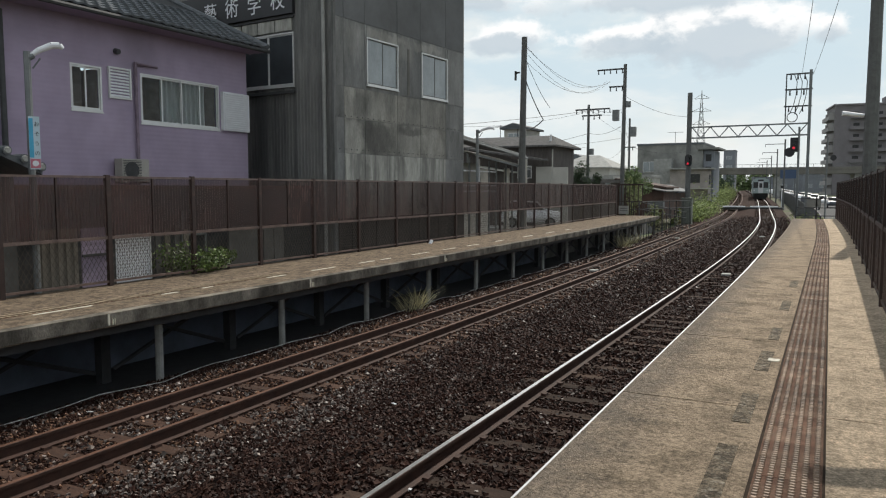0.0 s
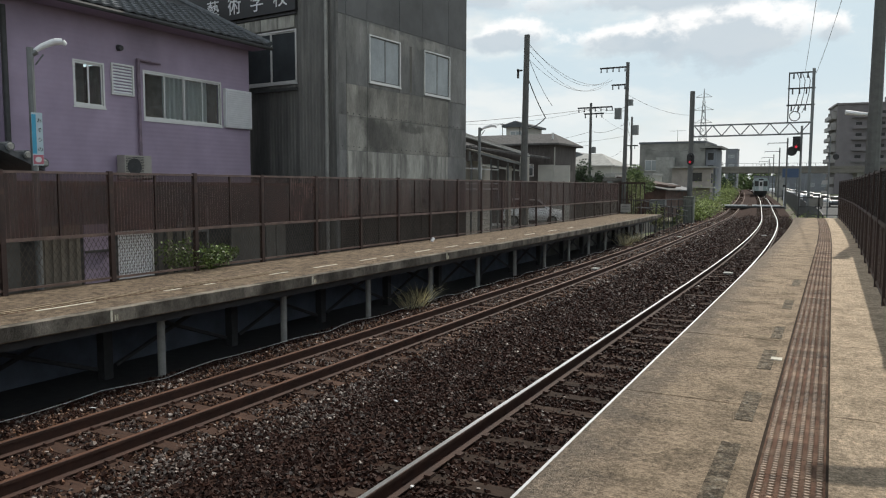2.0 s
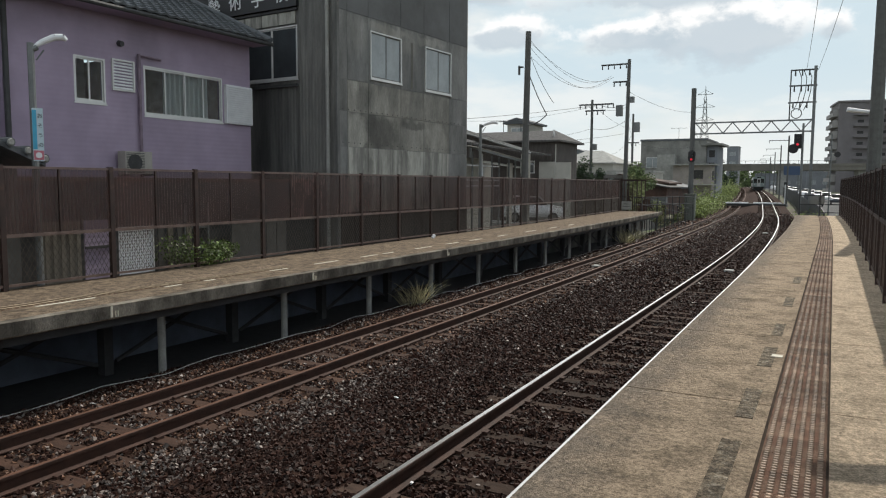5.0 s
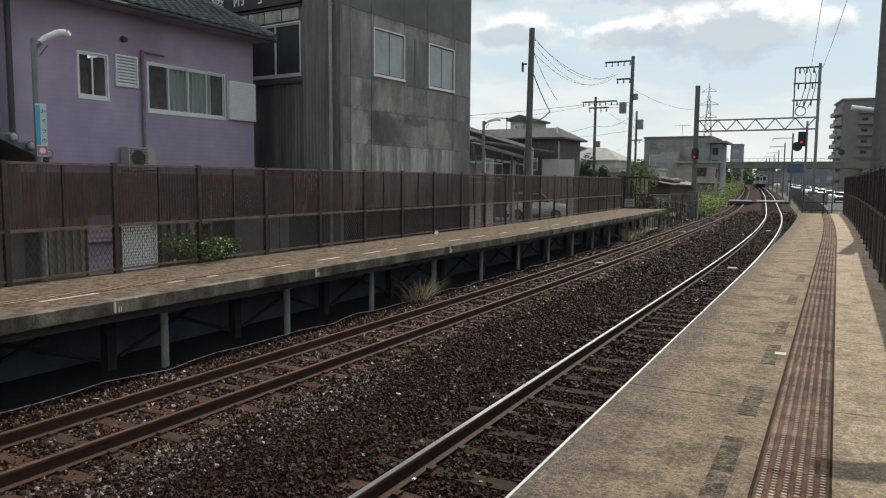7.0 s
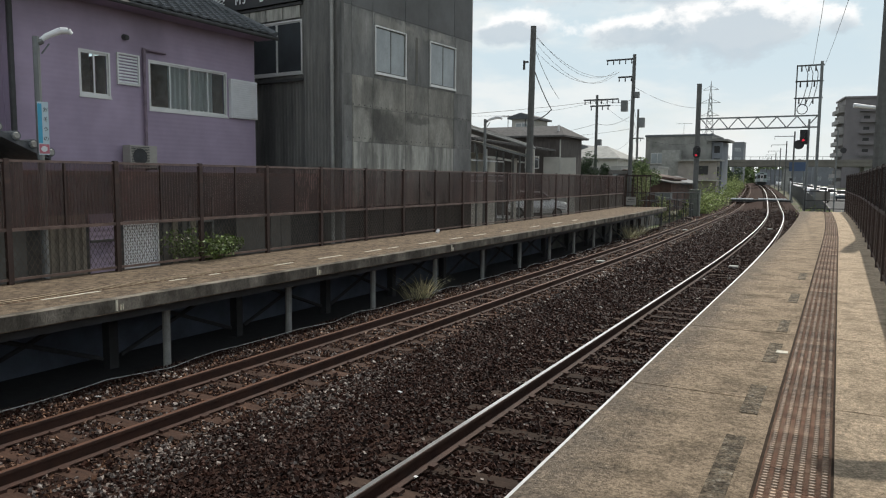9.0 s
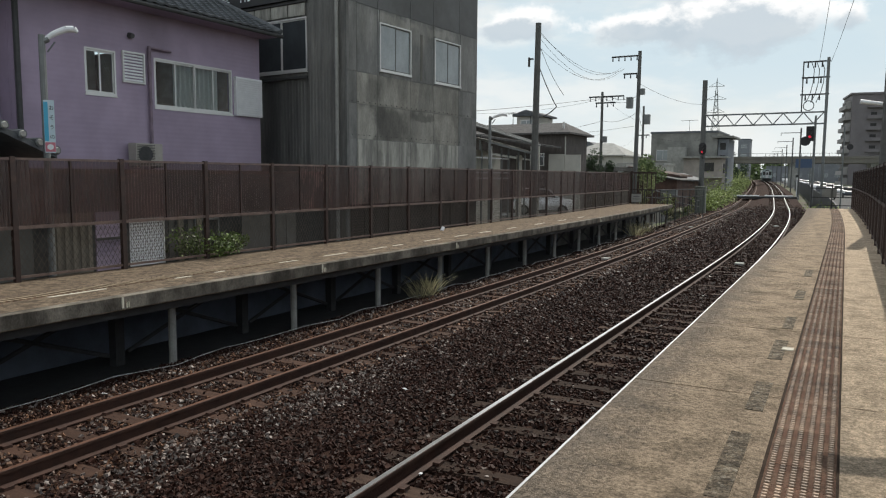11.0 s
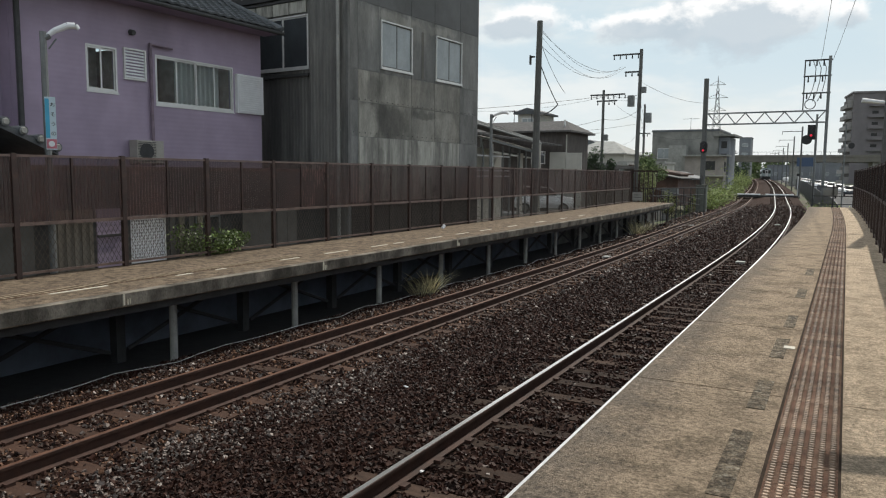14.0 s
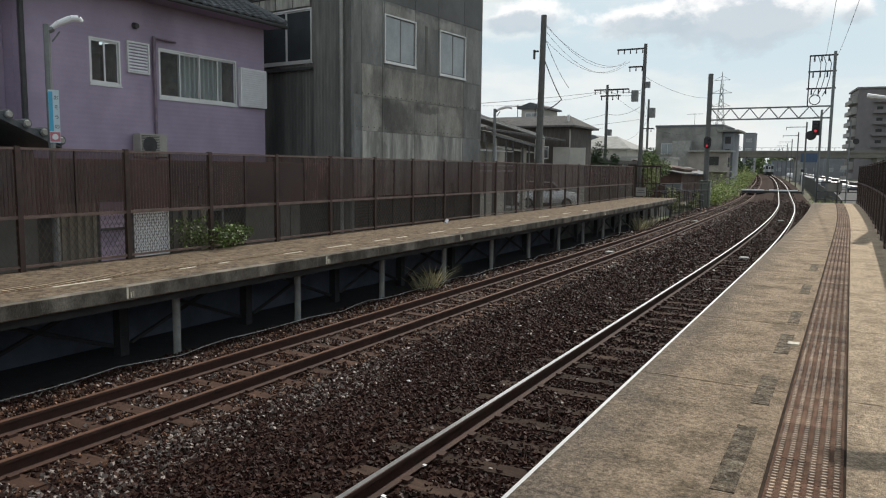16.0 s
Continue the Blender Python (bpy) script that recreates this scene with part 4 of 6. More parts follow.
def build_shed():
    """The low tiled roof before the house's side wing; its eave faces along the line."""
    shed = thing("shed", "low shed with grey wavy tiled roof", "shed", pose(-12.75, 8.3, LOT))
    part("wall", boxes((-2.4, -0.1, -7.2, -0.35, 0, 2.75)), DULL_GREY, shed, "dark grey plaster wall")
    bm = bmesh.new()
    v = [bm.verts.new(p) for x in (-2.7, 0.12) for p in ((x, 0.05, 2.76), (x, 0.05, 2.86), (x, -3.75, 4.5), (x, -7.5, 2.86), (x, -7.5, 2.76), (x, -3.75, 4.38))]
    for f in ((0, 1, 2, 5), (5, 2, 3, 4), (6, 11, 8, 7), (11, 10, 9, 8), (0, 6, 7, 1), (1, 7, 8, 2), (2, 8, 9, 3), (3, 9, 10, 4), (4, 10, 11, 5), (5, 11, 6, 0)):
        bm.faces.new([v[k] for k in f])
    roof = part("roof", bm, ROOF_TILE, shed)
    for k in range(13):
        t = k / 12
        y, z = 0.02 - 3.7 * t, 2.9 + 1.62 * t
        part("rake_tile", tubes(((-0.3, y, z), (0.16, y, z), 0.085, 0.085, 10)), ROOF_TILE, roof)
        part("tile_end", tubes(((0.16, y, z), (0.19, y, z), 0.065, 0.05, 10)), CONCRETE_GREY, roof, "round pale tile end")


# ---- the dark building ----
def build_dark_building():
    cx, cy = -12.87, 17.55
    m = pose(cx, cy, LOT, 0, 0, -4.61)
    bld = thing("commercial_building", "three-storey grimy grey building clad in cement sheets", "building", m)
    L, H = 7.33, 12.5
    wins = [(1.5, 3.13, 5.68, 7.13), (4.5, 6.15, 5.63, 7.12)]
    bm = bmesh.new()
    wall_with_holes(bm, 0.02, L, 0, H, 0.2, wins)
    part("wall", bm, FACADE_DARK, bld)
    # cladding sheets, each its own piece, 9 mm proud of the wall
    ycols = [0.06, 0.42, 1.41, 3.1, 4.43, 6.05, 7.28]
    zrows = [0.0, 1.5, 3.56, 4.6, 5.53, 7.5, 9.4, 11.2, 12.45]
    rng = random.Random(11)

    def cladding(i, ya, za):
        if za >= 7.4:
            return FACADE_TOP
        if za < 1.4 or za > 5.4 or i in (0, 5):
            return FACADE_DARK
        if za < 3.5:
            return FACADE
        if za > 4.5:
            return FACADE_MID
        return FACADE_MID

    for i, (a, b) in enumerate(zip(ycols, ycols[1:])):
        for j, (c, d) in enumerate(zip(zrows, zrows[1:])):
            cut = [w for w in wins if w[0] < b - 0.05 and w[1] > a + 0.05 and w[2] < d - 0.05 and w[3] > c + 0.05]
            pieces = [(a, b, c, d)]
            if cut:
                w = cut[0]
                pieces = [(a, max(a, w[0]), c, d), (min(b, w[1]), b, c, d), (max(a, w[0]), min(b, w[1]), c, w[2]), (max(a, w[0]), min(b, w[1]), w[3], d)]
            for (ya, yb, za, zb) in pieces:
                if yb - ya < 0.04 or zb - za < 0.04:
                    continue
                mat = cladding(i, ya, za)
                part("cladding_sheet", boxes((0.002, 0.012 + rng.uniform(0, 0.004), ya + 0.008, yb - 0.008, za + 0.008, zb - 0.008)), mat, bld)
    bm = bmesh.new()
    for z in (1.6, 2.6, 3.68, 4.66):
        y = 0.2
        while y < 7.2:
            tube(bm, (0.012, y, z), (0.026, y, z), 0.018, 0.018, 6)
            y += 0.27
    tagged(part("fixing_bolts", bm, DARK_STEEL, bld, "rows of dark fixing bolts"), kind="stuff")
    part("edge_strip", boxes((0.016, 0.021, 0.43, 0.48, 1.55, 4.55)), FACADE, bld, "pale weathered edge strip")
    # near-black boards added so that the facade's foot stays dark
    for k in range(12):
        part("base_board", boxes((0.018, 0.04 + 0.012 * (k % 2), 0.1 + k * 0.6, 0.69 + k * 0.6, 0, 1.62)), BASE_BOARD, bld)
    part("dark_seam", boxes((0.016, 0.022, 3.66, 3.78, 5.6, 7.1)), FACADE_BLOT, bld, "dark open seam between sheets")
    for w in wins:
        window(bld, pose(0.0, w[0], w[2]), w[1] - w[0], w[3] - w[2], 2, frosted=True, inside=False, sash_mat=POLE_GREY)
    # side wall towards the camera, corrugated
    lw = (-3.7, -1.55, 5.6, 7.2)
    bm = bmesh.new()
    for (xa, xb, za, zb) in ((-9, lw[0], 0, H), (lw[1], -0.02, 0, H), (lw[0], lw[1], 0, lw[2]), (lw[0], lw[1], lw[3], H)):
        n = max(2, int((xb - xa) / 0.032))
        prev = None
        for i in range(n + 1):
            x = xa + (xb - xa) * i / n
            y = -0.012 - (0.014 if (i // 2) % 2 else 0.0)
            row = (bm.verts.new((x, y, za)), bm.verts.new((x, y, zb)))
            if prev:
                bm.faces.new((prev[0], row[0], row[1], prev[1]))
            prev = row
    part("corrugated_wall", bm, CORRUGATED, bld, "grimy corrugated metal side wall")
    part("wall", boxes((-9, lw[0], 0.0, 0.2, 0, H), (lw[1], -0.21, 0.0, 0.2, 0, H), (lw[0], lw[1], 0, 0.2, 0, lw[2]), (lw[0], lw[1], 0, 0.2, lw[3], H)), FACADE_DARK, bld)
    window(bld, pose(lw[0], 0.0, lw[2], 0, 0, -90), lw[1] - lw[0], lw[3] - lw[2], 2, pane_mat=DARK_PANE, inside=False)
    part("ledge", boxes((-9, -1.5, -0.1, -0.03, 5.38, 5.46), (-9, -1.5, -0.1, -0.03, 7.62, 7.68)), DARK_STEEL, bld)
    for k in range(7):
        part("cement_sheet", boxes((-6.6 + k * 0.72, -5.92 + k * 0.72, -0.06, -0.035, 7.25, 7.6)), FACADE, bld, "pale cement strip")
    part("wall", boxes((-9, -8.8, 0.21, L, 0, H), (-8.8, -0.21, L - 0.2, L, 0, H)), FACADE_DARK, bld)
    part("roof", boxes((-9, 0.05, -0.05, L + 0.05, H, H + 0.15)), DARK_STEEL, bld)
    part("corner_trim", boxes((-0.03, 0.03, -0.05, 0.05, 0, H)), FACADE_DARK, bld)
    pipe_ = part("downpipe", tubes(((-0.3, -0.1, 0), (-0.3, -0.1, H), 0.055, 0.055, 10)), CONCRETE_GREY, bld, "grey downpipe")
    for z in (1.8, 3.7, 5.62, 7.5):
        part("pipe_collar", tubes(((-0.3, -0.1, z), (-0.3, -0.1, z + 0.08), 0.068, 0.068, 10)), CONCRETE_GREY, pipe_)
    board = part("sign_board", boxes((-7.4, -1.45, -0.16, -0.05, 7.72, 8.7)), BLACK_SIGN, bld, "dark sign board with white brush lettering")
    for k, ch in enumerate("藝術学校"):
        cu = bpy.data.curves.new("lettering", "FONT")
        cu.body, cu.size, cu.extrude = ch, 0.62, 0.006
        ob = new("lettering", cu)
        ob.parent, ob.matrix_basis = board, pose(-5.35 + k * 1.0, -0.172, 7.9 + 0.03 * (k % 2), 90, 0, 0)
        cu.materials.append(WHITE)


# ---- poles and lamps ----
def lamp_post(name, label, m, height, arm, sign=False, fat=1.0, lift=0.0):
    post = thing(name, label, "lamp post", m, "lamp posts on the platforms")
    part("pole", tubes(((0, 0, -0.74 if sign else 0), (0, 0, height), 0.06, 0.055, 10)), GREY_STEEL, post)
    bm = tubes(((0, 0, height - 0.12), (0.1, 0, height - 0.06), 0.05, 0.05, 8), ((0.08, 0, height - 0.28), (0.2, 0, height - 0.1), 0.015, 0.015, 6))
    part("bracket", bm, GREY_STEEL, post)
    bm = bmesh.new()
    pts = [(0.05, 0, height - 0.08), (arm * 0.35, 0, height), (arm * 0.75, 0, height + 0.07), (arm, 0, height + 0.06), (arm + 0.06, 0, height + 0.0)]
    pts = [(x, y, z + lift * x / arm) for x, y, z in pts]
    radii = [fat * r for r in (0.035, 0.05, 0.058, 0.055, 0.03)]
    for (a, b, ra, rb) in zip(pts, pts[1:], radii, radii[1:]):
        tube(bm, a, b, ra, rb, 10)
    part("lamp_head", bm, WHITE, post, "white fluorescent lamp cover")
    return post


def build_lamp_posts():
    m = pose(-12.2, 7.88, -0.26, 0, 0, 62)
    post = lamp_post("lamp_post", "grey platform lamp post with white lamp and station name sign", m, 4.1, 0.5, sign=True, lift=0.09)
    sign = part("name_sign", boxes((-0.03, 0.0, -0.09, 0.075, 2.1, 3.0)), SIGN_PALE, post, "narrow white and blue station name sign", at=pose(0.06, -0.08, 0, 0, 0, -90))
    part("blue_band", boxes((0.0, 0.004, -0.09, -0.025, 2.3, 2.97)), BLUE_SIGN, sign)
    part("badge", boxes((0.0, 0.004, -0.085, 0.07, 2.12, 2.28)), material("pink_badge", (0.5, 0.16, 0.2), 0.5, spread=0.03), sign)
    part("badge_mark", tubes(((0.004, -0.008, 2.2), (0.008, -0.008, 2.2), 0.05, 0.05, 12)), WHITE, sign)
    for k, ch in enumerate("おそうの"):
        cu = bpy.data.curves.new("lettering", "FONT")
        cu.body, cu.size, cu.extrude = ch, 0.085, 0.002
        ob = new("lettering", cu)
        ob.parent, ob.matrix_basis = sign, pose(0.006, -0.015, 2.84 - k * 0.165, 90, 0, 90)
        cu.materials.append(BLACK_SIGN)
    lamp_post("lamp_post", "grey platform lamp post beside the brown fence", pose(-12.25, 26.0, LOT, 0, 0, 20), 4.78, 0.6)
    lamp_post("lamp_post", "grey platform lamp post behind the brown fence", pose(1.22, 8.03, -1.9, 0, 0, 198), 5.5, 0.88, fat=1.9)


def utility_pole(label, m, height, r, arms=(), boxes_=(), mat=None, lean=0.0):
    p = thing("utility_pole", label, "utility pole", m, "poles beside the line")
    part("pole", tubes(((0, 0, 0), (lean, 0, height), r, r * 0.72, 10)), mat or POLE_GREY, p, smooth=False)
    for (z, a, b) in arms:
        bm = boxes((a, b, -0.05, 0.05, z - 0.05, z + 0.05))
        arm = part("crossarm", bm, DARK_STEEL, p)
        k = a + 0.08
        while k < b:
            part("insulator", tubes(((k, 0, z - 0.3), (k, 0, z - 0.05), 0.05, 0.03, 6)), DARK_STEEL, arm)
            k += 0.42
    for (x, z, w, h) in boxes_:
        part("transformer", boxes((x - w / 2, x + w / 2, -w / 2, w / 2, z, z + h)), GREY_STEEL, p)
    return p


def wire(name, points, sag, r=0.012, label="thin black overhead cable"):
    bm = bmesh.new()
    for a, b in zip(points, points[1:]):
        a, b = Vector(a), Vector(b)
        pts = []
        for k in range(13):
            t = k / 12
            p = a.lerp(b, t)
            p.z -= sag * 4 * t * (1 - t)
            pts.append(p)
        pipe(bm, pts, r, 4)
    return tagged(new(name, mesh_of(name, bm, DARK_STEEL)), label, "cable", "overhead cables")


def build_poles():
    a = utility_pole("tall grey concrete pole with drooping cables behind the fence", pose(-12.3, 30.7, LOT), 9.15, 0.17, lean=0.12)
    part("clamp", boxes((-0.3, -0.1, -0.06, 0.06, 7.6, 7.66), (-0.32, -0.26, -0.06, 0.06, 7.3, 7.7)), DARK_STEEL, a)
    utility_pole("tall grey pole with one-sided crossarm and transformer", pose(-12.95, 51.2, LOT), 11.05, 0.16,
                 arms=((10.75, -1.85, 0.15), (9.55, -1.0, 0.1)), boxes_=((-0.5, 7.2, 0.4, 0.75), (0.35, 8.1, 0.3, 0.4)), lean=0.1)
    utility_pole("grey pole with double crossarms and insulators", pose(-16.15, 53.7, LOT), 8.7, 0.13, arms=((8.35, -1.0, 1.6), (7.9, -0.5, 1.0)), boxes_=((0.25, 5.0, 0.3, 0.45),))
    utility_pole("slim distant pole with a small transformer", pose(-17.1, 70.2, LOT), 9.1, 0.13, arms=((6.4, -0.6, 0.6),), boxes_=((0.35, 7.4, 0.5, 0.9),))
    b = utility_pole("stout grey pole with a small lamp behind the platform fence", pose(1.0, 25.3, -1.95), 10.0, 0.22)
    part("lamp_head", tubes(((-0.2, 0, 5.62), (-0.78, -0.1, 5.7), 0.05, 0.07, 8)), WHITE, b, "white lamp cover")
    # catenary masts running away beside the right-hand track
    first = thing("catenary_mast", "slim grey catenary mast with a bracket arm", "catenary mast", group="catenary masts along the line")
    part("pole", tubes(((0, 0, 0), (0, 0, 8.6), 0.11, 0.09, 8)), POLE_GREY, first)
    part("arm", boxes((-2.2, 0, -0.04, 0.04, 8.0, 8.08), (-2.2, -2.15, -0.04, 0.04, 7.7, 8.0)), POLE_GREY, first)
    for k, y in enumerate((98, 128, 160, 190, 225, 262, 300)):
        m = pose(NEAR + 2.1 + bend(y), y, -1.5 + rise(y))
        if k:
            copy_thing(first, m)
        else:
            first.matrix_basis = m
    wire("overhead_cable", [(-12.2, 30.7, 7.4), (-11.6, 32.5, 5.2)], 0.2, 0.014)
    wire("overhead_cable", [(-12.2, 30.7, 6.5), (-11.6, 31.6, 4.6), (-12.2, 30.8, 4.1)], 0.12, 0.025)
    wire("overhead_cable", [(-12.2, 30.7, 7.8), (-13.9, 51.2, 8.9)], 0.9, 0.01)
    wire("overhead_cable", [(-12.2, 30.7, 7.2), (-14.3, 51.2, 8.8)], 1.0, 0.01)
    wire("overhead_cable", [(-24, 33, 4.6), (-15.6, 53.7, 7.3), (-12.95, 51.2, 7.0)], 0.2, 0.014)
    wire("overhead_cable", [(-12.95, 51.2, 6.6), (-17.1, 70.2, 6.2), (-30, 110, 6.0)], 0.5, 0.012)
    wire("overhead_cable", [(-12.95, 51.2, 5.9), (-16.1, 53.7, 5.6), (-26, 60, 5.2)], 0.3, 0.012)
    for k, (a, b, s) in enumerate((((-12.2, 30.7, 7.9), (-14.1, 51.2, 9.0), 1.1), ((-12.2, 30.7, 7.6), (-13.9, 51.2, 8.95), 1.3), ((-12.95, 51.2, 5.0), (-20, 40, 4.0), 0.3),
                                   ((-16.1, 53.7, 7.3), (-12.95, 51.2, 6.8), 0.3), ((-16.1, 53.7, 7.2), (-30, 58, 7.0), 0.4), ((-12.95, 51.2, 4.2), (-15.5, 62, 3.2), 0.4),
                                   ((-17.1, 70.2, 7.0), (-12.95, 51.2, 7.6), 0.5), ((-17.1, 70.2, 5.5), (-11.9, 72, 5.0), 0.4), ((-11.9, 72, 8.0), (-18, 130, 8.5), 0.8), ((-11.9, 72, 6.9), (-20, 140, 7.0), 0.8),
                                   ((-13.2, 24.8, 4.0), (-19, 45, 4.9), 0.5), ((-16.1, 53.7, 4.6), (-19, 45, 4.6), 0.3), ((-16.1, 53.7, 7.35), (-17.1, 70.2, 6.6), 0.3))):
        wire("overhead_cable", [a, b], s, 0.009)
    for x, y, z, w in ((-19.3, 47.5, 4.9, 1.0), (-20.6, 47.5, 4.9, 0.8), (-18.5, 101, 7.4, 2.0)):
        ant = thing("roof_antenna", "thin roof television antenna", "antenna", pose(x, y, z - 1.0))
        part("mast", tubes(((0, 0, 0), (0, 0, 2.6 if w > 1.5 else 2.0), 0.025, 0.025, 5)), DARK_STEEL, ant)
        zt = 2.5 if w > 1.5 else 1.9
        part("boom", tubes(((-w / 2, 0, zt), (w / 2, 0, zt), 0.02, 0.02, 4)), DARK_STEEL, ant)
        for j in range(5):
            part("element", tubes(((-w / 2 + j * w / 4, -0.35, zt), (-w / 2 + j * w / 4, 0.35, zt), 0.014, 0.014, 4)), DARK_STEEL, ant)
    wire("overhead_cable", [(-12.9, 51.2, 7.9), (-11.9, 72, 8.2)], 0.4, 0.012)
    # feeder wires over the near track
    wire("overhead_cable", [(-2.6, 72, 11.4), (0.2, 14, 11.6), (1.0, -10, 11.6)], 0.6, 0.013)
    wire("overhead_cable", [(-1.7, 72, 11.4), (0.9, 25.3, 10.9), (1.6, -10, 11.4)], 0.4, 0.013)


# ---- gantry and signals ----
def build_gantry():
    y = 72.0
    z0 = -1.5
    g = thing("catenary_gantry", "grey steel lattice gantry spanning both tracks", "gantry", pose(0, y, z0))
    part("column", tubes(((-11.95, 0, 0), (-11.95, 0, 11.9), 0.24, 0.22, 10)), POLE_GREY, g)
    part("column", boxes((-2.0, -1.76, -0.12, 0.12, 0, 13.3)), GREY_STEEL, g)
    xs = steps(-11.7, -2.0, 0.8)
    bm = boxes((-11.8, -1.9, -0.06, 0.06, 8.62, 8.75), (-11.8, -1.9, -0.06, 0.06, 7.62, 7.75))
    for i, (a, b) in enumerate(zip(xs, xs[1:])):
        za, zb = (7.7, 8.68) if i % 2 else (8.68, 7.7)
        tube(bm, (a, 0, za), (b, 0, zb), 0.05, 0.05, 5)
    part("lattice_beam", bm, GREY_STEEL, g, "zigzag lattice beam")
    for z, a in ((13.0, -3.85), (11.65, -3.9), (10.2, -3.95)):
        arm = part("crossarm", boxes((a, -1.7, -0.06, 0.06, z - 0.06, z + 0.06)), DARK_STEEL, g)
        for k in range(3):
            part("insulator", tubes(((a + 0.4 + k * 0.55, 0, z - 0.5), (a + 0.4 + k * 0.55, 0, z), 0.07, 0.05, 6)), DARK_STEEL, arm)
    part("side_strut", boxes((-3.85, -3.75, -0.05, 0.05, 8.7, 13.0)), DARK_STEEL, g)
    bm = bmesh.new()
    ring = [(-3.25 + 0.42 * math.cos(k * math.tau / 14), 0, 9.25 + 0.42 * math.sin(k * math.tau / 14)) for k in range(15)]
    pipe(bm, ring, 0.04, 5)
    part("cable_coil", bm, DARK_STEEL, g)
    for k in range(3):
        x = -3.2 + k * 0.4
        bm = bmesh.new()
        pipe(bm, [(x, 0, 13.0), (x + 0.25, 0, 12.3), (x + 0.2, 0, 11.2), (x, 0, 10.2), (x - 0.3, 0, 9.5)], 0.03, 4)
        part("jumper_cable", bm, DARK_STEEL, g)


def signal(label, m, kind):
    s = thing("railway_signal", label, "railway signal", m, "red signals")
    if kind == "round":
        bm = bmesh.new()
        outline = [(0.34 * math.cos(a), 0.34 * math.sin(a) + (0.22 if a < math.pi else -0.22)) for a in [k * math.tau / 18 for k in range(18)]]
        prism(bm, outline, -0.04, 0.04)
        part("backing_board", bm, BLACK_SIGN, s)
        lamp_zs = (-0.3, 0.02, 0.34)
    else:
        bm = bmesh.new()
        box(bm, -0.27, 0.27, -0.04, 0.04, -0.42, 0.72)
        bmesh.ops.bevel(bm, geom=[e for e in bm.edges if abs(e.verts[0].co.y - e.verts[1].co.y) > 0.05], offset=0.18, segments=4)
        part("backing_board", bm, BLACK_SIGN, s)
        bm = tubes(((-0.3, 0, -0.42), (-0.3, 0.08, -0.42), 0.37, 0.37, 20))
        part("round_board", bm, BLACK_SIGN, s)
        lamp_zs = (-0.1, 0.2, 0.5)
    part("bracket", boxes((-0.05, 0.05, 0.04, 0.5, -0.05, 0.03)), DARK_STEEL, s)
    for k, z in enumerate(lamp_zs):
        part("hood", tubes(((0, -0.35, z + 0.02), (0, -0.04, z), 0.13, 0.12, 12)), BLACK_SIGN, s)
        part("lens", tubes(((0, -0.37, z), (0, -0.355, z), 0.095, 0.095, 12)), RED_LAMP if k == 0 else BLACK_SIGN, s, "glowing red lens" if k == 0 else "dark lens")
    return s


def build_signals():
    signal("railway signal showing red on the gantry column", pose(-11.85, 71.4, 4.1), "round")
    signal("railway signal showing red with a round black board", pose(-2.68, 64.0, 4.75), "board")
    p = thing("signal_post", "slim grey signal post beside the track", "signal post", pose(-2.35, 64.3, -1.5))
    part("pole", tubes(((0, 0, 0), (0, 0, 7.8), 0.1, 0.08, 8)), GREY_STEEL, p)
    part("bracket", boxes((-0.5, 0, -0.1, 0, 6.0, 6.06), (-0.5, 0, -0.1, 0, 7.2, 7.26)), GREY_STEEL, p)
    d = thing("round_board_post", "round black board on a thin post above the fence", "sign", pose(0.08, 52.0, -1.9))
    part("post", tubes(((-0.35, 0, 0), (-0.35, 0, 6.6), 0.045, 0.045, 6), ((-0.35, 0, 5.3), (0, -0.04, 5.3), 0.02, 0.02, 5)), GREY_STEEL, d)
    part("disc", tubes(((0, -0.06, 5.3), (0, -0.03, 5.3), 0.18, 0.18, 20)), BLACK_SIGN, d)


# ---- plants ----
def leaf_cloud(bm, rng, centre, radii, count, size):
    """Small folded leaves spread through a lumpy volume."""
    lumps = [(Vector((rng.gauss(0, 0.5), rng.gauss(0, 0.5), rng.gauss(0, 0.4))), rng.uniform(0.35, 0.7)) for _ in range(9)]
    for _ in range(count):
        c, r = rng.choice(lumps)
        d = Vector((rng.gauss(0, 1), rng.gauss(0, 1), rng.gauss(0, 1))).normalized() * (rng.random() ** 0.4) * r
        p = c + d
        p = Vector((centre[0] + p.x * radii[0], centre[1] + p.y * radii[1], centre[2] + p.z * radii[2]))
        q = Euler((rng.uniform(0, 6), rng.uniform(0, 6), rng.uniform(0, 6))).to_matrix()
        s = size * rng.uniform(0.6, 1.3)
        v = [bm.verts.new(p + q @ Vector(k) * s) for k in ((0, -0.5, 0), (0.28, 0, 0.08), (0, 0.5, 0), (-0.28, 0, 0.08))]
        bm.faces.new((v[0], v[1], v[2])), bm.faces.new((v[0], v[2], v[3]))


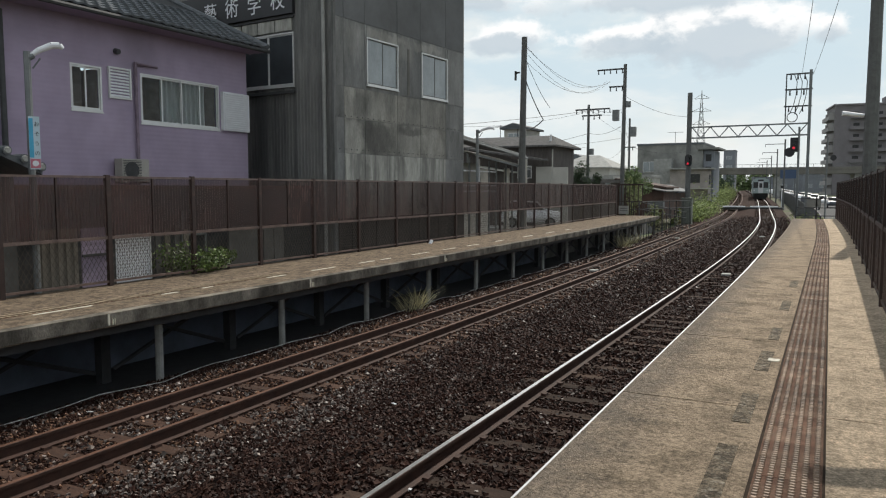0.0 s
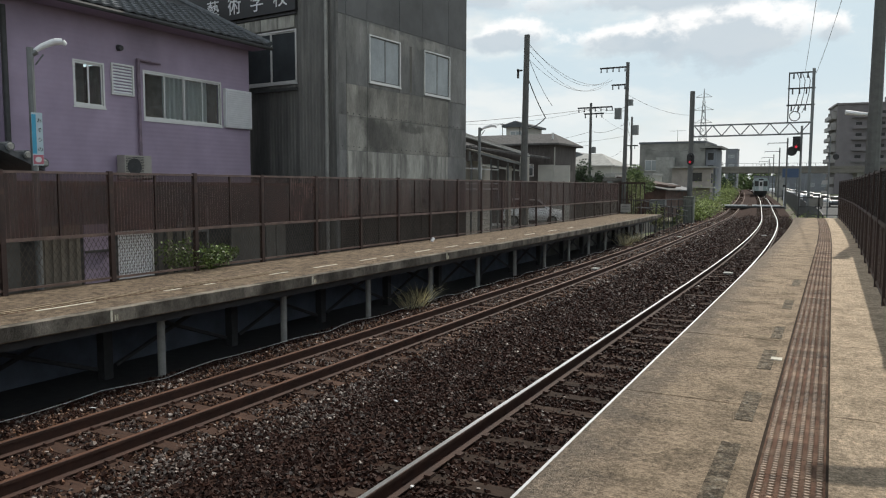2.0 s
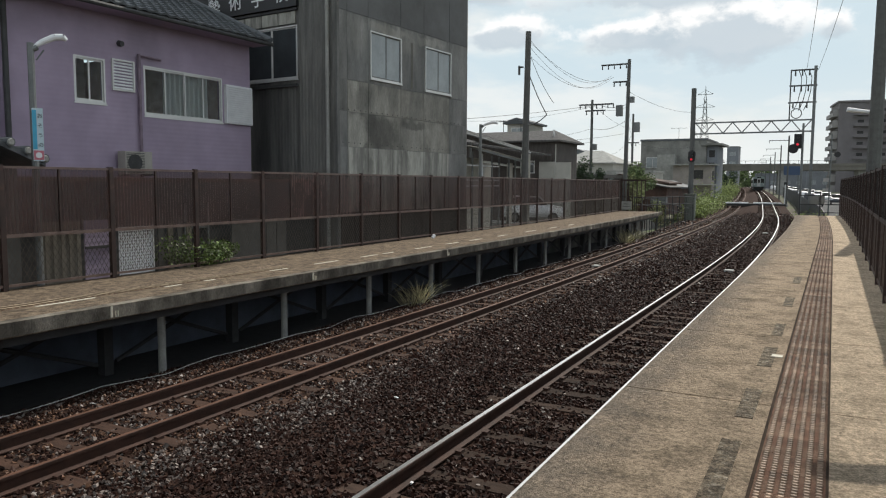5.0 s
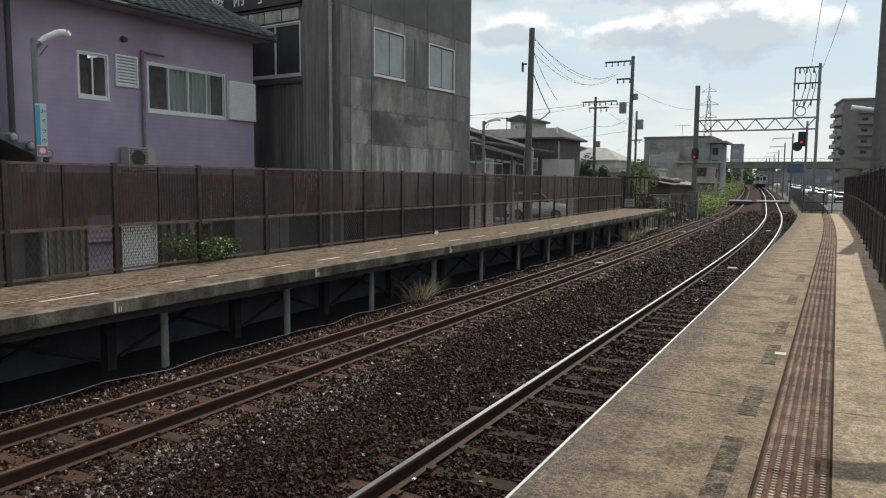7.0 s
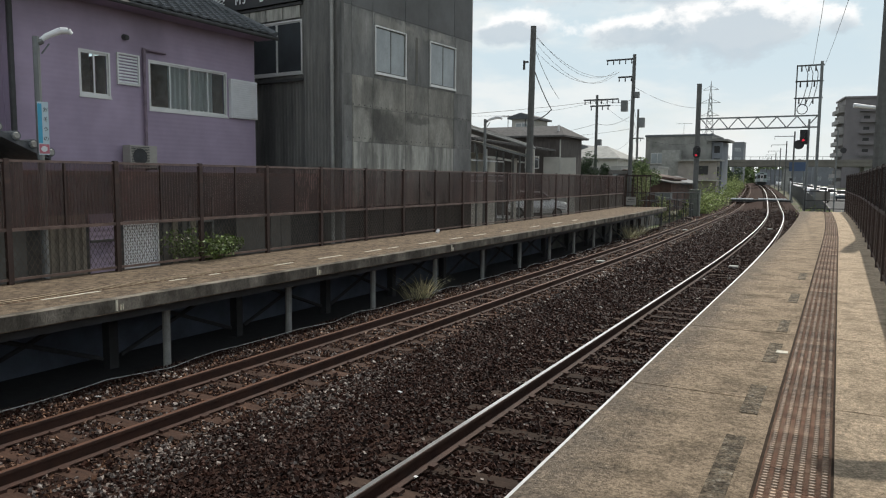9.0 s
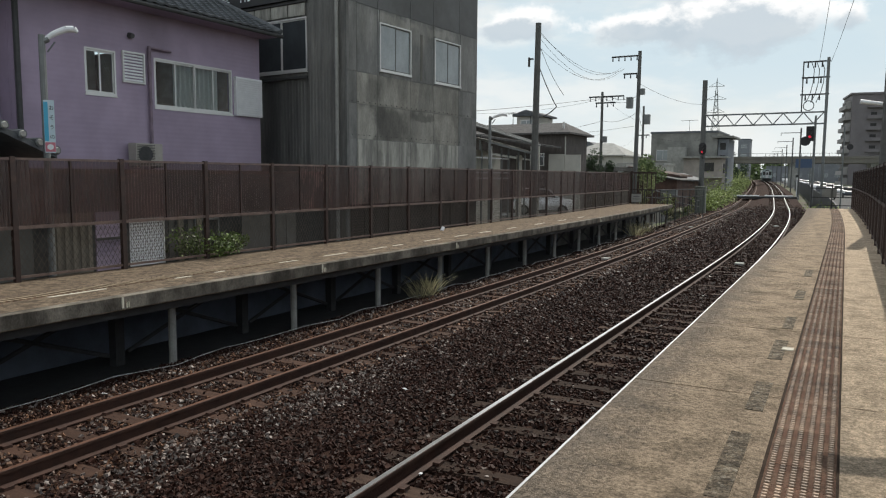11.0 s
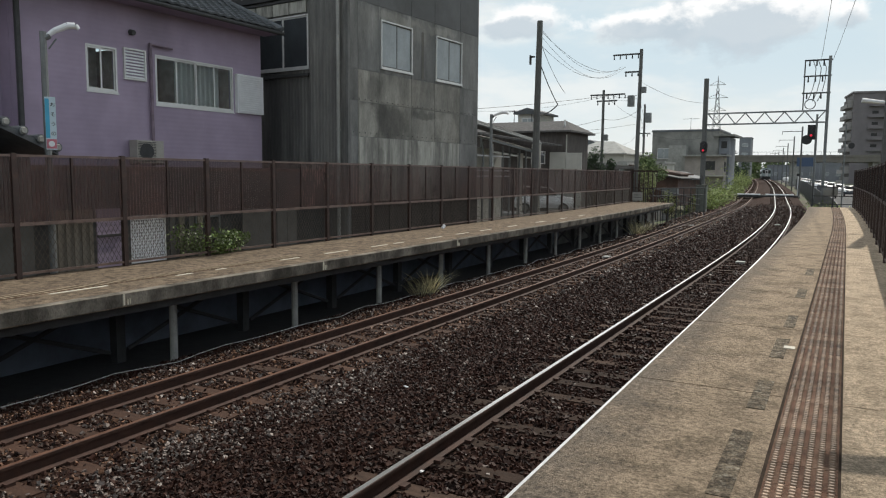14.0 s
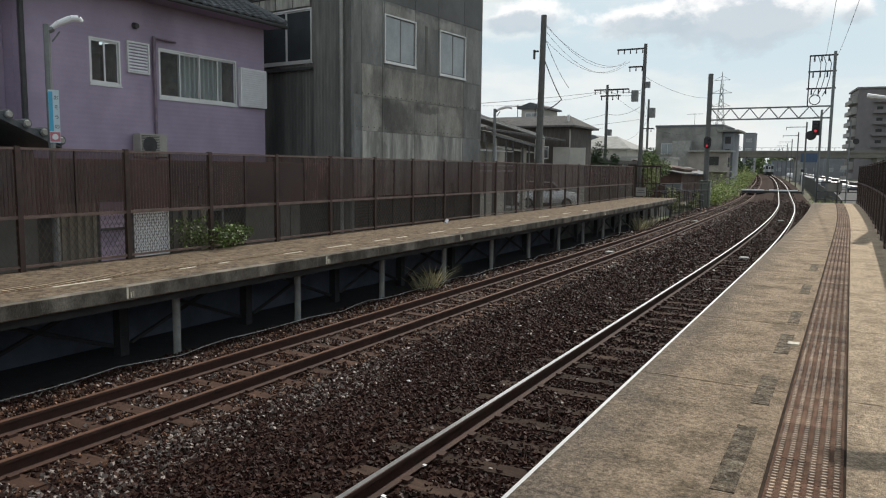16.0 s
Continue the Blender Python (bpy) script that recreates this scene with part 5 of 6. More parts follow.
def tree(label, m, height, radii, count, leaf, mat, seed, category="tree"):
    t = thing("tree" if category == "tree" else "bush", label, category, m)
    rng = random.Random(seed)
    bm = bmesh.new()
    trunk = height - radii[2] * 0.6
    tube(bm, (0, 0, 0), (0.05, 0, trunk), 0.04 + height * 0.018, 0.02 + height * 0.008, 8)
    for k in range(7):
        a = k * 2.4
        z = trunk * (0.45 + 0.08 * k)
        tube(bm, (0.03, 0, z), (radii[0] * 0.7 * math.cos(a), radii[1] * 0.7 * math.sin(a), z + radii[2] * 0.6), 0.02 + height * 0.006, 0.01, 5)
    part("trunk", bm, BARK, t)
    bm = bmesh.new()
    leaf_cloud(bm, rng, (0, 0, height), radii, count, leaf)
    part("crown", bm, mat, t)
    return t


def grass_tuft(bm, rng, x, y, z, h, count, spread):
    for _ in range(count):
        a, r = rng.uniform(0, math.tau), rng.uniform(0, spread)
        px, py = x + r * math.cos(a), y + r * math.sin(a)
        lean = rng.uniform(0.3, 1.3) * h
        hh = h * rng.uniform(0.5, 1.1)
        w = 0.006 + 0.006 * rng.random()
        dx, dy = math.cos(a) * lean, math.sin(a) * lean
        v = [bm.verts.new((px - w, py, z)), bm.verts.new((px + w, py, z)), bm.verts.new((px + dx * 0.45 + w, py + dy * 0.45, z + hh * 0.65)),
             bm.verts.new((px + dx * 0.45 - w, py + dy * 0.45, z + hh * 0.65)), bm.verts.new((px + dx, py + dy, z + hh))]
        bm.faces.new((v[0], v[1], v[2], v[3])), bm.faces.new((v[3], v[2], v[4]))


def build_plants():
    tree("leafy green shrub growing through the fence", pose(-12.25, 11.75, LOT), 0.95, (0.5, 0.95, 0.42), 2600, 0.085, LEAF_MID, 2, "bush")
    rng = random.Random(8)
    bm = bmesh.new()
    grass_tuft(bm, rng, -9.4, 16.3, -1.6, 0.6, 70, 0.22)
    grass_tuft(bm, rng, -9.4, 15.9, -1.6, 0.4, 45, 0.3)
    tagged(new("grass_tuft", mesh_of("grass_tuft", bm, LEAF_DRY)), "dry pale grass tuft beside the ballast", "grass", kind="stuff")
    bm = bmesh.new()
    grass_tuft(bm, rng, -9.6, 38.5, -1.6, 0.7, 70, 0.4)
    grass_tuft(bm, rng, -9.9, 41.5, -1.6, 0.6, 70, 0.5)
    tagged(new("grass_tuft", mesh_of("grass_tuft", bm, LEAF_DRY)), "pale weeds beside the platform end", "grass", kind="stuff")
    # weeds on the bank beside the left track
    bm = bmesh.new()
    for k in range(420):
        y = 70 + k * 0.34 + rng.uniform(-1, 1)
        off = rng.uniform(0.0, 2.6)
        x = LEFT - 1.7 - off + bend(y) + closing(y)
        s = rng.uniform(0.5, 1.3) * (0.65 + 0.3 * off) * (1.9 if y > 92 else 1.0)
        leaf_cloud(bm, rng, (x, y, -1.6 + rise(y) + s * 0.5), (s * 0.7, s * 0.8, s * 0.75), 60, 0.24)
    for k in range(120):
        y = rng.uniform(71, 112)
        off = rng.uniform(0.0, 2.0)
        s = rng.uniform(0.7, 1.4)
        leaf_cloud(bm, rng, (LEFT - 1.6 - off + bend(y) + closing(y), y, -1.6 + rise(y) + s * 0.5), (s * 0.7, s * 0.7, s * 0.7), 60, 0.22)
    tagged(new("bank_weeds", mesh_of("bank_weeds", bm, LEAF)), "bright green weeds on the bank beside the track", "weeds", kind="stuff")
    bm = bmesh.new()
    for k in range(40):
        leaf_cloud(bm, rng, (-13 + rng.uniform(-2, 1.4), 60 + k * 0.9, -1.3), (0.7, 0.7, 0.8), 40, 0.25)
    tagged(new("bank_grass", mesh_of("bank_grass", bm, LEAF_DRY)), "dry pale weeds on the bank", "weeds", kind="stuff")
    tree("dark green garden tree behind the fence", pose(-13.0, 55.0, LOT), 3.0, (1.0, 1.2, 1.0), 3800, 0.15, LEAF_GARDEN, 4)
    tree("rounded dark tree beside the yard", pose(-15.0, 48.4, LOT), 2.5, (0.9, 0.8, 1.1), 3000, 0.13, LEAF_DARK, 5)
    tree("tall yellow-green reeds at the platform end", pose(-12.1, 51.0, -1.9), 2.6, (0.5, 0.6, 1.7), 1700, 0.12, LEAF_REED, 6)
    tree("yellow-green shrub at the platform end", pose(-11.2, 53.4, -1.9), 1.3, (0.6, 0.7, 0.8), 1100, 0.12, LEAF_REED, 16)
    bm = bmesh.new()
    for k in range(46):
        leaf_cloud(bm, rng, (-66 + k * 1.6, 345 + rng.uniform(-5, 5), 3.0 + rng.uniform(-0.8, 1.6)), (2.4, 2.4, 4.4), 420, 1.1)
    tagged(new("far_woods", mesh_of("far_woods", bm, LEAF_GARDEN)), "dark hazy trees closing the view along the line", "woods", kind="stuff")
    tree("dark tree near the bridge", pose(-20.8, 158, -1.0), 3.6, (1.9, 2.6, 2.6), 3200, 0.34, LEAF_DARK, 9)
    tree("dark tree beside the line", pose(-23.2, 176, -1.0), 3.6, (2.2, 3.2, 2.8), 3200, 0.36, LEAF_DARK, 10)


# ---- houses and far buildings ----
def simple_house(label, m, w, d, h, wall, roof_kind, windows=(), roof_mat=None, over=0.4, category="house"):
    """Local x across the front (which faces -y), y deep, z up."""
    t = thing("building" if roof_kind == "flat" else "house", label, category, m)
    bm = bmesh.new()
    box(bm, -w / 2, w / 2, 0, d, 0, h)
    part("wall", bm, wall, t)
    roof_mat = roof_mat or ROOF_TILE
    bm = bmesh.new()
    if roof_kind == "flat":
        box(bm, -w / 2 - 0.1, w / 2 + 0.1, -0.1, d + 0.1, h, h + 0.25)
    elif roof_kind == "gable":      # ridge along y
        prism(bm, [(-w / 2 - over, h - 0.1), (w / 2 + over, h - 0.1), (w / 2 + over, h + 0.02), (0, h + w * 0.22), (-w / 2 - over, h + 0.02)], -over, d + over)
    elif roof_kind == "lean":       # falls towards +x
        prism(bm, [(-w / 2 - over, h), (w / 2 + over, h - 0.1), (w / 2 + over, h + 0.02), (-w / 2 - over, h + 0.9)], -over, d + over)
    else:                           # hip
        v = [bm.verts.new(p) for p in ((-w / 2 - over, -over, h), (w / 2 + over, -over, h), (w / 2 + over, d + over, h), (-w / 2 - over, d + over, h),
                                       (-w / 2 - over, -over, h + 0.12), (w / 2 + over, -over, h + 0.12), (w / 2 + over, d + over, h + 0.12), (-w / 2 - over, d + over, h + 0.12),
                                       (-w * 0.15, d / 2, h + 0.12 + d * 0.2), (w * 0.15, d / 2, h + 0.12 + d * 0.2))]
        for f in ((3, 2, 1, 0), (0, 1, 5, 4), (1, 2, 6, 5), (2, 3, 7, 6), (3, 0, 4, 7), (4, 5, 9, 8), (5, 6, 9), (6, 7, 8, 9), (7, 4, 8)):
            bm.faces.new([v[i] for i in f])
    part("roof", bm, roof_mat, t)
    for face, a, z, ww, hh in windows:
        at = pose(a, -0.01, z) if face == "front" else pose(w / 2 + 0.01, a, z, 0, 0, 90)
        win = part("window", boxes((-ww / 2 - 0.05, ww / 2 + 0.05, -0.05, 0, -0.05, hh + 0.05)), ALU, t, at=at)
        part("pane", boxes((-ww / 2, -0.02, -0.06, -0.05, 0, hh), (0.02, ww / 2, -0.06, -0.05, 0, hh)), FROSTED, win)
    return t


def build_neighbours():
    # carport and low houses just past the dark building
    port = thing("carport", "open carport with sagging corrugated lean-to roof and white posts", "carport", pose(-15.2, 27.5, LOT))
    sag = pose(0, 0, 0, -4.2, 0, 0)
    bm = bmesh.new()
    prev = None
    for i in range(58):
        y = i * 0.13
        z = 0.04 * (i % 2)
        row = (bm.verts.new((-1.4, y, 5.17 + z)), bm.verts.new((1.3, y, 4.75 + z)))
        if prev:
            bm.faces.new((prev[0], row[0], row[1], prev[1]))
        prev = row
    bmesh.ops.solidify(bm, geom=list(bm.faces), thickness=0.02)
    part("roof", bm, DARK_ROOF, port, "dark corrugated roof", at=sag)
    part("fascia", boxes((1.28, 1.34, 0, 7.5, 4.68, 4.76)), CONCRETE_GREY, port, at=sag)
    part("gutter", tubes(((1.4, 0, 4.6), (1.4, 7.5, 4.6), 0.05, 0.05, 6)), GREY_STEEL, port, at=sag)
    bm = bmesh.new()
    prev = None
    for i in range(50):
        y, z = 0.2 + i * 0.13, 0.03 * (i % 2)
        row = (bm.verts.new((0.4, y, 4.3 + z)), bm.verts.new((2.0, y, 4.0 + z)))
        if prev:
            bm.faces.new((prev[0], row[0], row[1], prev[1]))
        prev = row
    bmesh.ops.solidify(bm, geom=list(bm.faces), thickness=0.02)
    part("lower_canopy", bm, CONCRETE_GREY, port, "pale corrugated lower canopy", at=sag)
    part("rafter", boxes((1.9, 1.96, 0.2, 6.7, 3.9, 3.98)), GREY_STEEL, port, at=sag)
    for y in (0.35, 1.5, 2.3, 2.5, 3.6, 4.4, 5.6, 6.4):
        part("post", boxes((1.12, 1.19, y - 0.035, y + 0.035, 0, 3.95 - 0.05 * y)), WHITE if y in (0.35, 2.3, 2.5) else GREY_STEEL, port)
    for z in (2.35, 2.6, 3.25):
        part("rail", boxes((1.13, 1.18, 0.4, 4.4, z, z + 0.06)), WHITE, port)
    part("back_wall", boxes((-3.5, -3.3, 0, 7.5, 0, 3.4)), PALE_WALL, port)
    part("storage_wall", boxes((-0.6, -0.5, 3.4, 7.2, 0, 3.5)), PALE_WALL, port)
    part("pale_screen", boxes((-0.1, -0.04, 2.9, 5.0, 2.9, 3.7)), PALE_WALL, port, "pale plastic screen")
    part("dark_cupboard", boxes((-0.4, 0.1, 0.4, 1.4, 0, 2.9)), DULL_GREY, port)
    for y in (0.3, 3.2, 6.4):
        part("back_post", boxes((-1.36, -1.28, y - 0.04, y + 0.04, 0, 5.06 - 0.073 * y)), GREY_STEEL, port)
    part("board", boxes((1.0, 1.06, 5.7, 6.3, 0, 3.5)), PALE_WALL, port, "pale upright board")
    # dark timber house with a long ridge
    old = thing("house", "dark brown timber house with low hipped roof", "house", pose(-17.4, 41.3, LOT))
    part("wall", boxes((-3.5, 2.85, 0, 4, 0, 4.98)), BROWN_WALL, old)
    bm = bmesh.new()
    prism(bm, [(-3.2, 5.0), (2.6, 4.1), (2.7, 4.12), (2.7, 4.2), (-3.2, 5.12)], -1.6, -0.36)
    part("lower_roof", bm, DARK_ROOF, old, "dark sagging lower roof")
    bm = bmesh.new()
    v = [bm.verts.new(p) for p in ((-3.9, -0.35, 4.95), (3.2, -0.35, 4.95), (3.2, 4.4, 4.95), (-3.9, 4.4, 4.95), (-3.2, 2.0, 5.75), (2.1, 2.0, 5.75),
                                   (-3.9, -0.35, 5.05), (3.2, -0.35, 5.05), (3.2, 4.4, 5.05), (-3.9, 4.4, 5.05))]
    for f in ((3, 2, 1, 0), (0, 1, 7, 6), (1, 2, 8, 7), (2, 3, 9, 8), (3, 0, 6, 9), (6, 7, 5, 4), (7, 8, 5), (8, 9, 4, 5), (9, 6, 4)):
        bm.faces.new([v[k] for k in f])
    part("roof", bm, DARK_ROOF, old, "dark sooty roof")
    for x, z in ((1.1, 3.1),):
        win = part("window", boxes((x - 0.45, x + 0.45, -0.05, 0, z, z + 0.75)), ALU, old)
        part("pane", boxes((x - 0.4, x - 0.02, -0.06, -0.05, z + 0.05, z + 0.7), (x + 0.02, x + 0.4, -0.06, -0.05, z + 0.05, z + 0.7)), DARK_PANE, win)
    bm = bmesh.new()
    prism(bm, [(-1.4, 3.75), (0.9, 3.4), (0.9, 3.46), (-1.4, 3.85)], -1.3, -0.02)
    part("porch_roof", bm, PALE_WALL, old, "pale tin porch roof")
    part("flue", tubes(((2.5, 0.6, 4.9), (2.5, 0.6, 5.7), 0.07, 0.07, 6)), ALU, old)
    part("downpipe", tubes(((2.86, -0.06, 0), (2.86, -0.06, 4.8), 0.04, 0.04, 6)), PALE_WALL, old)
    simple_house("small raised dark gabled roof above the yard", pose(-19.6, 47.6, LOT), 1.5, 3, 6.7, PALE_WALL, "gable", (("front", 0, 5.9, 0.8, 0.4),), over=0.25)
    simple_house("brown two-storey house with shallow roof", pose(-15.8, 50.4, LOT), 3.0, 5, 2.9, BROWN_WALL, "flat", (("front", 0.4, 2.2, 1.0, 0.8), ("side", 2, 2.2, 1.2, 0.8)), DARK_ROOF)
    w = thing("garden_wall", "pale grey plaster wall panel beside the yard", "wall", pose(-14.3, 41.08, LOT))
    part("panel", boxes((-1.2, -0.22, 0, 0.1, 0, 3.78)), PALE_WALL, w)
    part("panel", boxes((-0.2, 0.75, 0, 0.1, 0, 3.74)), PALE_WALL, w)
    v = thing("vertical_board", "pale sheet metal board beside the pole", "board", pose(-12.95, 32.8, LOT))
    part("sheet", boxes((-0.35, 0.1, 0, 0.08, 0, 3.9)), PALE_WALL, v)
    simple_house("small pale house with glazed front", pose(-18.5, 62, LOT), 4.0, 6, 3.3, PALE_WALL, "flat", (("front", 0, 1.5, 2.2, 1.4),), CONCRETE_GREY)
    simple_house("low dark shed with lean-to roof", pose(-14.6, 63.0, LOT), 4.2, 5, 2.6, RUST_SHEET, "lean", (), RUST_SHEET)
    simple_house("rusty low shed with tiled roof", pose(-14.2, 69.5, LOT), 3.0, 6, 2.2, RUST_SHEET, "gable", (), ROOF_TILE)
    b = simple_house("grey flat-roofed two-storey building", pose(-19.0, 100, -1.2), 8.4, 10, 8.4, GREY_WALL, "flat",
                     (("front", -2.6, 4.9, 1.6, 1.3), ("front", 2.6, 3.3, 1.6, 1.3), ("side", 2.5, 3.5, 1.6, 1.3), ("side", 6.5, 6.0, 1.6, 1.3), ("side", 2.5, 6.0, 1.6, 1.3)), category="building")
    part("penthouse", boxes((-1.7, 0.5, -1.6, -0.02, 0, 6.55)), CONCRETE_GREY, b, "pale stair block")
    part("stair_bay", boxes((4.22, 5.5, 0.4, 6.0, 0, 7.6)), HAZE_WALL, b, "dark stair bay")
    part("bay_canopy", boxes((3.6, 6.2, -0.4, 6.2, 7.7, 7.95)), GREY_WALL, b)
    for z in (4.6, 6.2):
        part("bay_window", boxes((4.5, 5.2, 0.36, 0.4, z, z + 0.9)), INSIDE, b)
    part("lower_wing", boxes((0.6, 5.3, -2.6, -0.02, 0, 5.1)), material("pinkish_render", (0.3, 0.27, 0.245), 0.85, spread=0.15, scale=1.0), b, "pinkish lower wing")
    part("wing_roof", boxes((0.4, 5.9, -3.2, -0.02, 5.1, 5.28)), CONCRETE_GREY, b)
    part("wing_window", boxes((3.0, 4.3, -2.66, -2.6, 3.4, 4.5)), INSIDE, b)
    part("wing_window", boxes((5.3, 5.35, -2.0, -0.8, 3.2, 4.4)), INSIDE, b)
    part("lower_canopy", boxes((0.5, 5.9, -3.6, -2.61, 2.6, 2.72)), PALE_WALL, b)
    simple_house("narrow pale house beside the line", pose(-18.3, 116, -1.0), 4.2, 9, 6.4, GREY_WALL, "gable", (("front", 0.5, 4.5, 1.4, 1.2), ("side", 3, 4.5, 1.6, 1.2)))
    simple_house("pale house with tiled roof beside the line", pose(-20.5, 132, -1.0), 5, 9, 6.5, GREY_WALL, "gable", (("front", 0.5, 4.5, 1.4, 1.2), ("side", 3, 4.5, 1.6, 1.2)))
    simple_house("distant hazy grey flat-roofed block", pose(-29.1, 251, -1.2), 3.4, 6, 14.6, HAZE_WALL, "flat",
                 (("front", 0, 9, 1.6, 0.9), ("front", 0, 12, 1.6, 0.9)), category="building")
    simple_house("pale low house with tiled roof behind the poles", pose(-23.5, 76, LOT), 6, 7, 4.6, PALE_WALL, "hip", (("front", 0.8, 2.2, 1.6, 1.2),), CONCRETE_GREY)
    simple_house("small grey house behind the garden tree", pose(-28, 88, LOT), 7, 7, 5.2, GREY_WALL, "gable", (("front", 0.8, 3.0, 1.6, 1.2),))
    simple_house("low white-walled shed behind the tree", pose(-18.2, 74, LOT), 4.5, 5, 3.6, PALE_WALL, "flat", (("front", 0.5, 1.4, 1.8, 1.2),), CONCRETE_GREY)
    rng = random.Random(14)
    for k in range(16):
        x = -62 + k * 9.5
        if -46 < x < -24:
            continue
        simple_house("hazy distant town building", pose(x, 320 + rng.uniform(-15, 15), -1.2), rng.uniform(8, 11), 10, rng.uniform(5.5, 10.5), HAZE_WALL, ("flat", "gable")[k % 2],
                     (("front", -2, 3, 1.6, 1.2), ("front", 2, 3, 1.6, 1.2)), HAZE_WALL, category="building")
    cab = thing("relay_cabinet", "grey-green trackside relay cabinet beside the signal column", "cabinet", pose(-11.0, 66.0, -1.75))
    part("body", boxes((-0.42, 0.42, 0, 0.6, 0.12, 2.35)), GREEN_STEEL, cab)
    part("plinth", boxes((-0.46, 0.46, -0.04, 0.64, 0, 0.12)), CONCRETE_GREY, cab)
    part("cap", boxes((-0.47, 0.47, -0.06, 0.66, 2.35, 2.43)), GREEN_STEEL, cab)
    for a in (-0.4, 0.01):
        part("door", boxes((a, a + 0.39, -0.02, -0.002, 0.2, 2.28)), GREEN_STEEL, cab)
    # stair rail running down beside the signal column
    r = thing("stair_railing", "dark steel stair railing down from the platform end", "railing", pose(-11.3, 48.9, LEFT_FLOOR))
    for k in range(12):
        part("post", boxes((0.1 + k * 0.05, 0.14 + k * 0.05, k * 1.3, 0.05 + k * 1.3, -1.6, 0.95 - k * 0.1)), DARK_STEEL, r)
    for z in (0.92, 0.45):
        part("handrail", tubes(((0.1, 0, z), (0.7, 14.3, z - 1.1), 0.03, 0.03, 6)), DARK_STEEL, r)
    g = thing("yard_gate", "rusty steel frame gate beside the reeds", "gate", pose(-12.75, 49.2, -1.5))
    for k in range(7):
        part("bar", boxes((k * 0.28, 0.05 + k * 0.28, 0, 0.05, 0, 3.3)), FENCE_STEEL, g)
    part("crossbar", boxes((0, 1.75, -0.01, 0.06, 3.2, 3.3)), FENCE_STEEL, g)
    part("crossbar", boxes((0, 1.75, -0.01, 0.06, 2.1, 2.16)), FENCE_STEEL, g)
    tin = thing("tin_roofed_shed", "rusty shed with dull tin roof beside the line", "shed", pose(-13.0, 60.0, LOT))
    part("wall", boxes((-1.6, 1.2, 0, 5, 0, 2.3)), RUST_SHEET, tin)
    bm = bmesh.new()
    prism(bm, [(-1.8, 2.75), (1.5, 2.2), (1.5, 2.28), (-1.8, 2.85)], -0.4, 5.4)
    part("roof", bm, DULL_GREY, tin, "dull grey tin roof")
    part("trough", boxes((0.3, 1.4, -1.6, -0.5, 1.0, 1.5)), GREY_STEEL, tin)
    # stepped pile of rusty frames near the signal column
    f = thing("steel_fence", "rusty steel barrier fence at the platform end", "fence", pose(-11.9, 48.9, LEFT_FLOOR))
    for k in range(9):
        part("post", boxes((0.2 + k * 0.32, 0.24 + k * 0.32, k * 0.9, 0.05 + k * 0.9, -1.5, 0.95)), DARK_STEEL, f)
    part("rail", tubes(((0.2, 0, 0.9), (2.8, 7.3, 0.9), 0.035, 0.035, 6)), DARK_STEEL, f)
    part("rail", tubes(((0.2, 0, 0.4), (2.8, 7.3, 0.4), 0.035, 0.035, 6)), DARK_STEEL, f)
    n = thing("notice_board", "small white notice board on the platform fence", "sign", pose(-12.15, 48.7, LEFT_FLOOR))
    part("board", boxes((-0.33, 0.33, -0.02, 0.02, 0.1, 0.65)), CONCRETE_GREY, n)
    part("text_bar", boxes((-0.22, 0.22, -0.024, -0.02, 0.45, 0.49), (-0.25, 0.25, -0.024, -0.02, 0.3, 0.34)), DULL_GREY, n)
    part("post", boxes((-0.3, -0.26, 0.02, 0.05, 0, 1.1), (0.26, 0.3, 0.02, 0.05, 0, 1.1)), DARK_STEEL, n)


